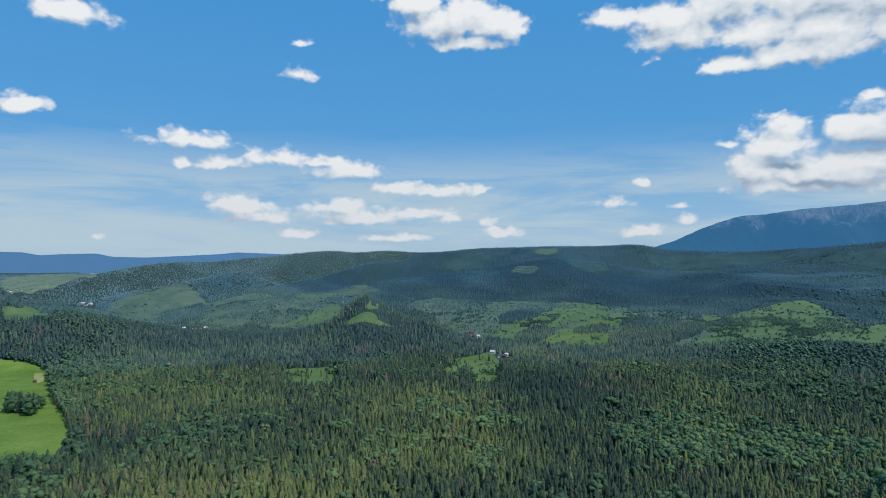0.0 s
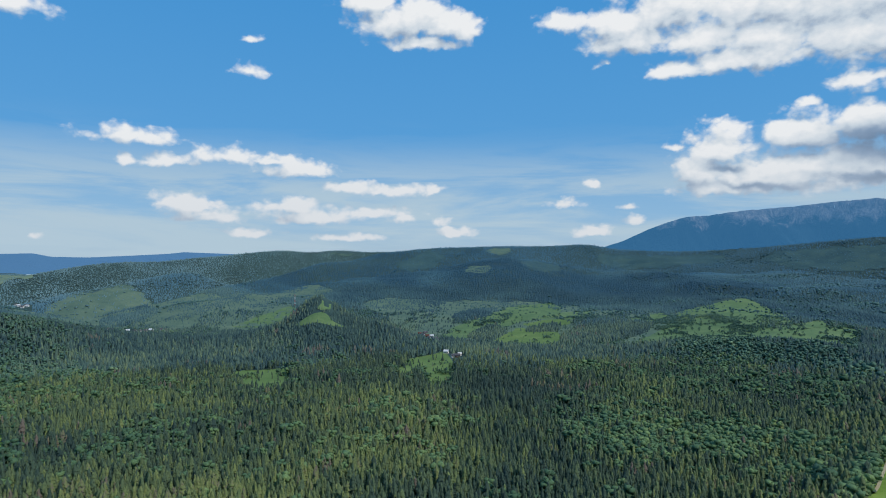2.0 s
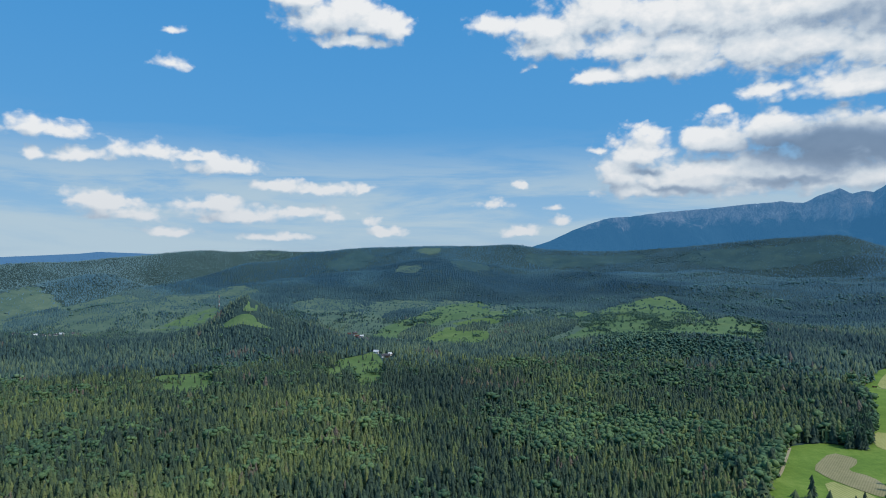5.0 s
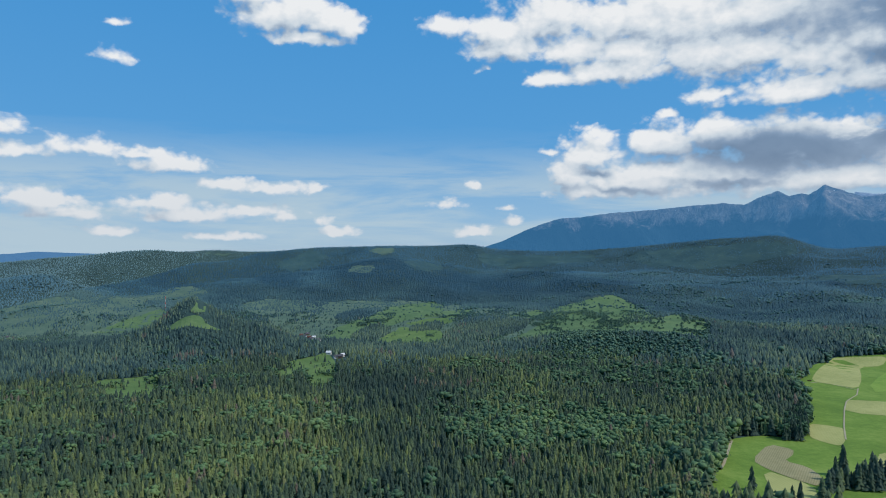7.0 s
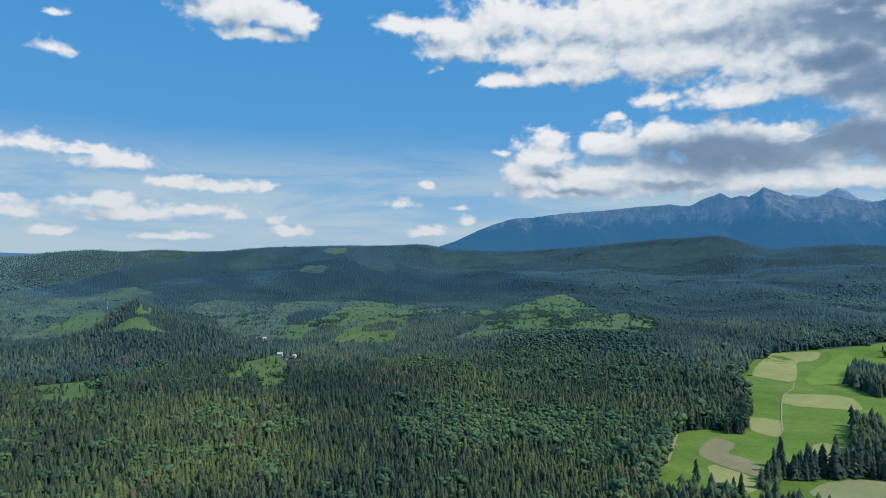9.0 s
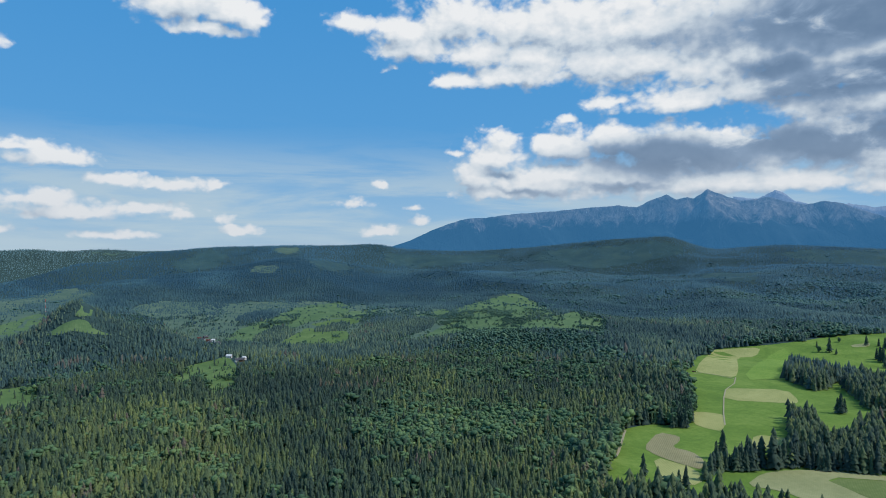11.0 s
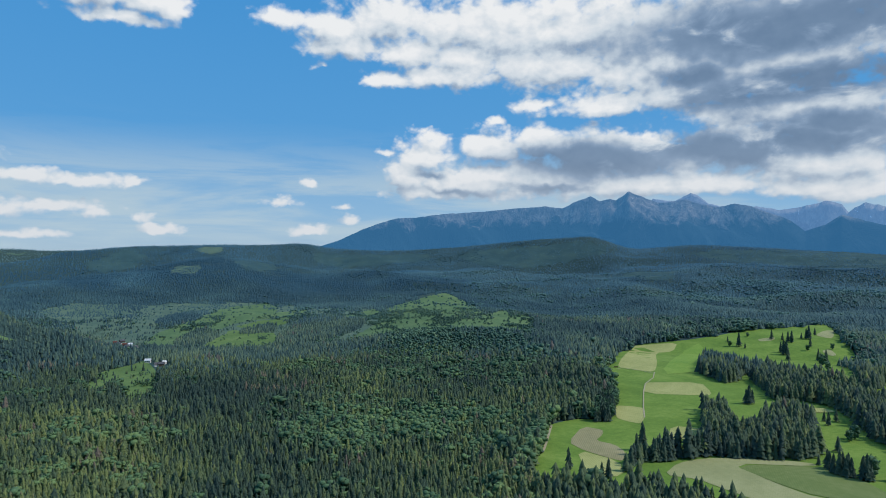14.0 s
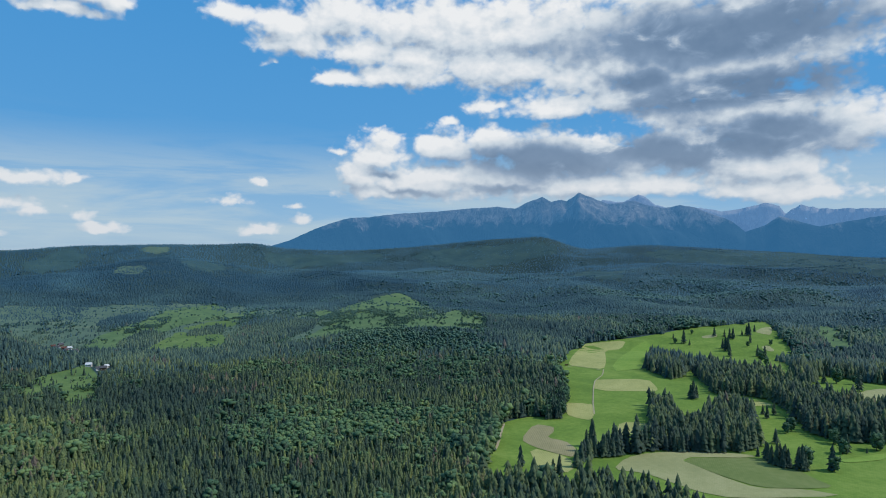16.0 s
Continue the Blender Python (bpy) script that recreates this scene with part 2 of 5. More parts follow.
LEAVES = [foliage("broadleaf_leaves", *toward(WARM_LEAVES, HAZED_LEAVES, k)) for k in (0, 0.35, 0.7, 1, 1.3)] + [foliage("pale_hazed_leaves", *PALE_HAZED_LEAVES)]
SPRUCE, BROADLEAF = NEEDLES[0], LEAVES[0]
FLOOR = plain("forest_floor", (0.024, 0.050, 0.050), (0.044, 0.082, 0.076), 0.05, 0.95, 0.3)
GRASS = grassland("lush_grass", (0.080, 0.150, 0.026), (0.128, 0.212, 0.036), (0.190, 0.272, 0.058), 0.02, 65)
GRASS_PALE = grassland("short_grass", (0.120, 0.220, 0.035), (0.165, 0.270, 0.045), (0.210, 0.300, 0.062), 0.2, 20)
GRASS_DRY = grassland("seeding_grass", (0.105, 0.150, 0.045), (0.140, 0.182, 0.058), (0.185, 0.220, 0.085), 0.06, 50)
# haze of the distance is mixed into this pasture colour and the next
HAZED_PASTURE = grassland("hazed_ridge_pasture", (0.024, 0.060, 0.070), (0.036, 0.080, 0.084), (0.058, 0.104, 0.092))
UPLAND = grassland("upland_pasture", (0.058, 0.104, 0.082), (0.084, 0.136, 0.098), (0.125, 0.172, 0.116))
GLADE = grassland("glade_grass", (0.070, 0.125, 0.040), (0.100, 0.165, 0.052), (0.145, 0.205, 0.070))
# far haze put into the field greens, which makes them paler and bluer
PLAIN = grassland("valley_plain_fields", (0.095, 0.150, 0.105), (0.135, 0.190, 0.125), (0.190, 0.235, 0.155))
PASTURE = grassland("grazed_pasture", (0.062, 0.118, 0.056), (0.090, 0.155, 0.066), (0.135, 0.195, 0.084))
HAY = grassland("mown_hay", (0.235, 0.260, 0.085), (0.310, 0.320, 0.115), (0.380, 0.375, 0.150), 0.2, 65)
STUBBLE = grassland("dry_stubble", (0.220, 0.235, 0.105), (0.275, 0.285, 0.130), (0.330, 0.325, 0.165), 0.15, 10)
TILLED = grassland("raked_swaths", (0.200, 0.190, 0.095), (0.265, 0.240, 0.125), (0.320, 0.285, 0.160), 0.14, 50)
TRACK = plain("pale_gravel", (0.27, 0.24, 0.15), (0.40, 0.36, 0.25), 0.6)
BARK = plain("bark", (0.05, 0.035, 0.025), (0.11, 0.08, 0.06), 3.0)
PLASTER = plain("white_plaster", (0.50, 0.49, 0.47), (0.66, 0.65, 0.62), 0.8, 0.8, 0.01)
TIMBER = plain("dark_timber", (0.07, 0.045, 0.03), (0.14, 0.09, 0.06), 1.5, 0.8, 0.02)
ROOF_DARK = plain("dark_roofing", (0.05, 0.05, 0.06), (0.10, 0.10, 0.11), 1.2, 0.6, 0.02)
ROOF_RED = plain("red_brown_roofing", (0.09, 0.04, 0.035), (0.14, 0.065, 0.05), 1.2, 0.7, 0.02)
ROOF_METAL = plain("pale_sheet_roofing", (0.45, 0.47, 0.50), (0.62, 0.64, 0.66), 0.9, 0.4, 0.01)
PANE = plain("window_glass", (0.02, 0.025, 0.03), (0.04, 0.05, 0.06), 1.0, 0.1, 0.0)
STEEL = plain("painted_steel", (0.5, 0.5, 0.5), (0.66, 0.66, 0.66), 1.0, 0.5, 0.0)
STEEL_RED = plain("red_painted_steel", (0.45, 0.06, 0.04), (0.55, 0.09, 0.06), 1.0, 0.5, 0.0)

# ---- the land ----


def polar(bearing, distance):
    """A place in plan by its bearing (degrees, clockwise from +y) and distance."""
    return distance * math.sin(radians(bearing)), distance * math.cos(radians(bearing))


def lattice(ix, iy, seed):
    """Repeatable random numbers in 0..1 on whole-number cells."""
    h = (ix.astype(np.int64) * 374761393 + iy.astype(np.int64) * 668265263 + seed * 974634777) & 0x7FFFFFFF
    h = ((h ^ (h >> 13)) * 1274126177) & 0x7FFFFFFF
    return ((h ^ (h >> 16)) & 0xFFFF) / 65535.0


def wander(x, y, size, seed, octaves=3):
    """Smooth fractal noise in about 0..1, with features of the given size."""
    out, amp, total = np.zeros_like(x, dtype=float), 1.0, 0.0
    for o in range(octaves):
        u, v = x / size * 2 ** o + 17.3 * o, y / size * 2 ** o - 9.1 * o
        iu, iv = np.floor(u), np.floor(v)
        fu, fv = u - iu, v - iv
        fu, fv = fu * fu * (3 - 2 * fu), fv * fv * (3 - 2 * fv)
        a, b = lattice(iu, iv, seed + o), lattice(iu + 1, iv, seed + o)
        c, d = lattice(iu, iv + 1, seed + o), lattice(iu + 1, iv + 1, seed + o)
        out += amp * ((a * (1 - fu) + b * fu) * (1 - fv) + (c * (1 - fu) + d * fu) * fv)
        total += amp
        amp *= 0.5
    return out / total


# hills that stand on the valley land: bearing, distance, height, half width across the view, half depth
HILLS = [
    (-34, 1540, 70, 240, 150), (-27, 1530, 4, 120, 120), (-20, 1470, 16, 250, 140), (-6.9, 1450, 50, 55, 75), (-6.2, 1440, 62, 150, 120), (-1.0, 1400, 16, 70, 90),
    (30, 1400, 12, 200, 120), (37, 1400, 8, 140, 120), (-39, 1950, 150, 150, 150),
]
# hills on the woods to the right of the open valley, in the same terms
EAST_HILLS = [
    (52, 1750, 18, 300, 200), (42.5, 3900, 68, 170, 330), (39, 3900, 72, 330, 330), (52, 4000, 56, 450, 300), (61, 4000, 12, 330, 300),
    (46, 3150, 20, 320, 150), (58, 3250, 26, 300, 160), (58, 3550, -28, 400, 130), (70, 4000, -20, 350, 400),
]
# lines along which the land bends, near to far: (bearing, distance) and (bearing, degrees over the horizon)
VALLEY = ([(-42, 2450), (-31, 2300), (-25, 1960), (-18, 1850), (-7, 1740), (0, 1680), (6, 1600), (12, 1500), (20, 1480), (30, 1520), (40, 1600), (52, 1700)],
          [(-42, -3.2), (-31, -4.0), (-25, -6.0), (-18, -6.5), (-7, -7.0), (0, -7.4), (6, -7.5), (12, -8.1), (20, -7.8), (30, -6.9), (40, -7.0), (52, -6.6)])
WOOD_EDGE = ([(-42, 2520), (-31, 2370), (-25, 2040), (-18, 2000), (-7, 2080), (0, 2200), (12, 2250), (30, 2200), (52, 2300)],
             [(-42, -3.1), (-31, -3.9), (-25, -5.7), (-18, -5.1), (-7, -4.3), (0, -4.3), (12, -4.5), (30, -4.5), (40, -5.0), (52, -5.0)])
FOLD = ([(-42, 2590), (-31, 2440), (-25, 2100), (-18, 2140), (-12, 2450), (-7, 2650), (0, 3000), (12, 3150), (30, 3100), (52, 3100)],
        [(-42, -3.1), (-31, -3.9), (-25, -5.5), (-18, -4.2), (-12, -3.5), (-7, -3.0), (-3.7, -2.6), (0, -2.2), (2.9, -1.9), (6.7, -0.95), (9, -0.65), (11, -0.6), (13, -0.9), (15, -1.3), (18, -1.7), (28, -1.6), (33, -1.7), (38, -2.0), (52, -2.0)])
CREST = ([(-42, 2650), (-31, 2510), (-26, 2150), (-22, 2170), (-17, 2450), (-12, 2900), (-7, 3300), (-2, 3700), (5, 4000), (20, 4050), (43, 3950), (52, 4000)],
         [(-42, -3.2), (-31, -4.0), (-26, -5.5), (-22, -4.5), (-19, -3.9), (-17, -3.3), (-12, -2.35), (-9.6, -1.7), (-6.8, -0.8), (-3.7, -0.65), (-1.7, 0.0), (0.4, 0.2), (2.6, 0.5), (5.3, 0.65), (10, 0.7), (15, 0.75), (16.9, 0.9), (19.6, 0.4), (23, 0.3), (28, 0.35), (33, 0.75), (37.5, 1.35), (43, 1.65), (46, 1.2), (52, 0.9)])
SPUR = ([(-42, 3000), (-30, 2800), (-22, 2850), (-15, 3050), (-12, 3300), (-7, 3600), (-2, 3950), (5, 4150), (52, 4150)],
        [(-42, -3.4), (-34, -4.3), (-30.5, -4.2), (-26.3, -3.15), (-24.2, -2.75), (-21.3, -2.15), (-18, -1.55), (-16.7, -1.75), (-15, -2.7), (-12, -2.9), (-7, -1.6), (-2, -0.8), (5, 0.1), (52, 0.0)])
RIDGE = ([(-42, 3500), (-34, 3450), (-25, 3750), (-15, 4050), (-5, 4200), (52, 4280)],
         [(-42, -3.0), (-36, -3.0), (-33.6, -2.75), (-31, -2.2), (-28.4, -1.55), (-25, -0.85), (-23, -0.75), (-20, -0.75), (-17, -0.45), (-14, -0.15), (-11.6, 0.12), (-10, 0.25), (-7.4, 0.05), (-6, 0.2), (-4.9, 0.35), (-3.5, 0.15), (-1, 0.15), (5, 0.2), (52, 0.2)])


def along(pairs, b):
    """A line's value by bearing, with its corners rounded off."""
    at, value = zip(*pairs)
    return sum(w * np.interp(b + o, at, value) for o, w in ((-1.0, 0.2), (-0.5, 0.2), (0, 0.2), (0.5, 0.2), (1.0, 0.2)))


def eased(r, r0, z0, r1, z1):
    t = np.clip((r - r0) / (r1 - r0), 0, 1)
    return z0 + (z1 - z0) * (0.55 * t + 0.45 * t * t * (3 - 2 * t))


def mound(x, y, hills):
    z = 0.0
    for bearing, distance, height, wide, deep in hills:
        s, c = math.sin(radians(bearing)), math.cos(radians(bearing))
        u, v = x * c - y * s, x * s + y * c - distance
        z = z + height * np.exp(-(u / wide) ** 2 - (v / deep) ** 2)
    return z


def ground(x, y):
    """Height of the land at places in plan: the near plateau, the valley, and ridge behind ridge."""
    r, b = np.hypot(x, y), np.degrees(np.arctan2(x, y))
    knots = [(1300.0 + 0 * r, -8.0 + 0 * r)]
    for far, up in (VALLEY, WOOD_EDGE, FOLD, CREST, SPUR, RIDGE):
        d = along(far, b)
        knots.append((d, EYE + d * np.tan(np.radians(along(up, b)))))
    # hollows behind the fold, the crest and the spur
    lines = knots[:4]
    for (r0, z0), (r1, z1), deep in zip(knots[3:6], knots[4:7], (16, 60, 70)):
        gap = np.clip((r1 - r0) / 500, 0, 1)
        lines += [(r0 * 0.55 + r1 * 0.45, np.minimum((z0 + z1) / 2, z0 - deep * gap)), (r1, z1)]
    # behind the last ridge the land drops, but to the left a broad plain runs out to the far hills
    plain = np.clip((-25 - b) / 5, 0, 1)
    lines.append((lines[-1][0] + 420 + 580 * plain, (lines[-1][1] - 130) * (1 - plain) + 78 * plain))
    z = np.interp(r, [0, 1000, 1300], [0, 0, -8])
    for (r0, z0), (r1, z1) in zip(lines, lines[1:]):
        z = np.where(r > r0, eased(r, r0, z0, r1, z1), z)
    spur = 1 - np.abs(2 * wander(x + 0.35 * y, y * 0.8, 480, 23, 3) - 1)
    away = np.clip((r - knots[2][0]) / 300, 0, 1) * np.clip((knots[4][0] - 150 - r) / 350, 0, 1)
    z = z + 55 * (spur - 0.70) * away + 14 * (wander(x, y, 190, 29, 2) - 0.5) * np.clip((r - 1500) / 200, 0, 1) * np.clip((knots[4][0] - r) / 200, 0, 1)
    # to the right of the open valley the woods climb evenly
    east = np.interp(r, [0, 1000, 1300, 1500, 1700, 2200, 2700, 3200, 3700, 4050, 4300, 5000],
                     [0, 0, -8, -24, -6, 25, 60, 100, 152, 203, 186, 60]) + mound(x, y, EAST_HILLS)
    spur = 1 - np.abs(2 * wander(x + 0.35 * y, y * 0.8, 620, 23, 3) - 1)
    east = east + 95 * (spur - 0.70) * np.clip((r - 1950) / 500, 0, 1) * np.clip((4000 - r) / 350, 0, 1)
    k = np.clip((b - 41) / 7, 0, 1) + np.clip((-b - 70) / 30, 0, 1)
    k = k * k * (3 - 2 * k)
    z = z * (1 - k) + east * k + mound(x, y, HILLS)
    return z + np.clip((r - 1300) / 900, 0.06, 1) * (18 * (wander(x, y, 420, 3, 4) - 0.5))


def mesh_object(name, verts, faces, mat, tint=None):
    """One mesh from arrays of places and of equal-sided faces."""
    me = bpy.data.meshes.new(name)
    sides = faces.shape[1]
    me.vertices.add(len(verts))
    me.vertices.foreach_set("co", np.ascontiguousarray(verts, dtype=np.float32).ravel())
    me.loops.add(faces.size)
    me.loops.foreach_set("vertex_index", np.ascontiguousarray(faces, dtype=np.int32).ravel())
    me.polygons.add(len(faces))
    me.polygons.foreach_set("loop_start", np.arange(len(faces), dtype=np.int32) * sides)
    if tint is not None:
        me.attributes.new("tint", "FLOAT", "POINT").data.foreach_set("value", np.ascontiguousarray(tint, dtype=np.float32))
    me.update(calc_edges=True)
    me.materials.append(mat)
    return new(name, me)


def sheet(name, bearings, distances, height, mat):
    """A polar sheet of land: height(x, y) over a fan of bearings and distances."""
    b, d = np.meshgrid(np.radians(bearings), distances)
    x, y = d * np.sin(b), d * np.cos(b)
    v = np.stack([x.ravel(), y.ravel(), height(x, y).ravel()], 1)
    n, m = len(bearings), len(distances)
    i, j = np.meshgrid(np.arange(n - 1), np.arange(m - 1))
    a = (j * n + i).ravel()
    ob = mesh_object(name, v, np.stack([a, a + 1, a + n + 1, a + n], 1), mat)
    ob.data.polygons.foreach_set("use_smooth", np.ones(len(ob.data.polygons), dtype=bool))
    return ob


bearings = np.concatenate([np.arange(-180, -40, 4.0), np.arange(-40, 74, 0.3), np.arange(74, 181, 4.0)])
bearings[-1] = 180.0
distances = np.concatenate([[1.0], np.arange(60, 420, 40.0), np.arange(420, 1900, 9.0), np.arange(1900, 4950, 22.0)])
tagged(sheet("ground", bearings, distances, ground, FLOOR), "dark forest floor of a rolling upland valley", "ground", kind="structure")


def inside(x, y, outline):
    """Which places lie inside an outline."""
    hit = np.zeros(x.shape, dtype=bool)
    for (x0, y0), (x1, y1) in zip(outline, outline[1:] + outline[:1]):
        if y0 != y1:
            hit ^= ((y0 > y) != (y1 > y)) & (x < (x1 - x0) * (y - y0) / (y1 - y0) + x0)
    return hit


def rounded(outline, times=2):
    """An outline with its corners cut, as hedges and ploughs leave them."""
    for _ in range(times):
        outline = [(p[0] * (1 - f) + q[0] * f, p[1] * (1 - f) + q[1] * f) for p, q in zip(outline, outline[1:] + outline[:1]) for f in (0.2, 0.8)]
    return outline


def straying(x, y):
    """How far the edge of a wood strays from the line of the open land."""
    reach = np.interp(np.hypot(x, y), [700, 1300, 1800, 3000], [7, 11, 20, 50])
    return reach * 2 * (wander(x, y, 34, 91, 3) - 0.5), reach * 3 * (wander(x, y, 40, 95, 3) - 0.5)


def ragged(outline):
    """An outline cut fine and frayed like the edge of the woods."""
    fine = []
    for p, q in zip(outline, outline[1:] + outline[:1]):
        n = max(1, int(math.hypot(q[0] - p[0], q[1] - p[1]) / 14))
        fine += [(p[0] + (q[0] - p[0]) * i / n, p[1] + (q[1] - p[1]) * i / n) for i in range(n)]
    x, y = np.array(fine).T
    dx, dy = straying(x, y)
    return [(float(a), float(b)) for a, b in zip(x - 0.7 * dx, y - 0.7 * dy)]


def drape(name, outline, mat, lift, label, category, step=24.0):
    """A field laid on the land: its outline cut into cells that follow the ground."""
    bm = bmesh.new()
    bm.faces.new([bm.verts.new((x, y, 0)) for x, y in outline])
    xs, ys = [p[0] for p in outline], [p[1] for p in outline]
    span = max(max(xs) - min(xs), max(ys) - min(ys))
    step = max(min(step, span / 12), span / 40, 3.0)
    for axis, low, high in (((1, 0, 0), min(xs), max(xs)), ((0, 1, 0), min(ys), max(ys))):
        at = low + step
        while at < high:
            bmesh.ops.bisect_plane(bm, geom=bm.verts[:] + bm.edges[:] + bm.faces[:], plane_co=Vector(axis) * at, plane_no=axis)
            at += step
    co = np.array([v.co for v in bm.verts])
    for v, z in zip(bm.verts, ground(co[:, 0], co[:, 1])):
        v.co.z = z + lift
    bmesh.ops.triangulate(bm, faces=bm.faces[:])
    bm.normal_update()
    if sum(f.normal.z * f.calc_area() for f in bm.faces) < 0:
        bmesh.ops.reverse_faces(bm, faces=bm.faces[:])
    me = bpy.data.meshes.new(name)
    bm.to_mesh(me)
    bm.free()
    me.materials.append(mat)
    return tagged(new(name, me), label, category, kind="structure")


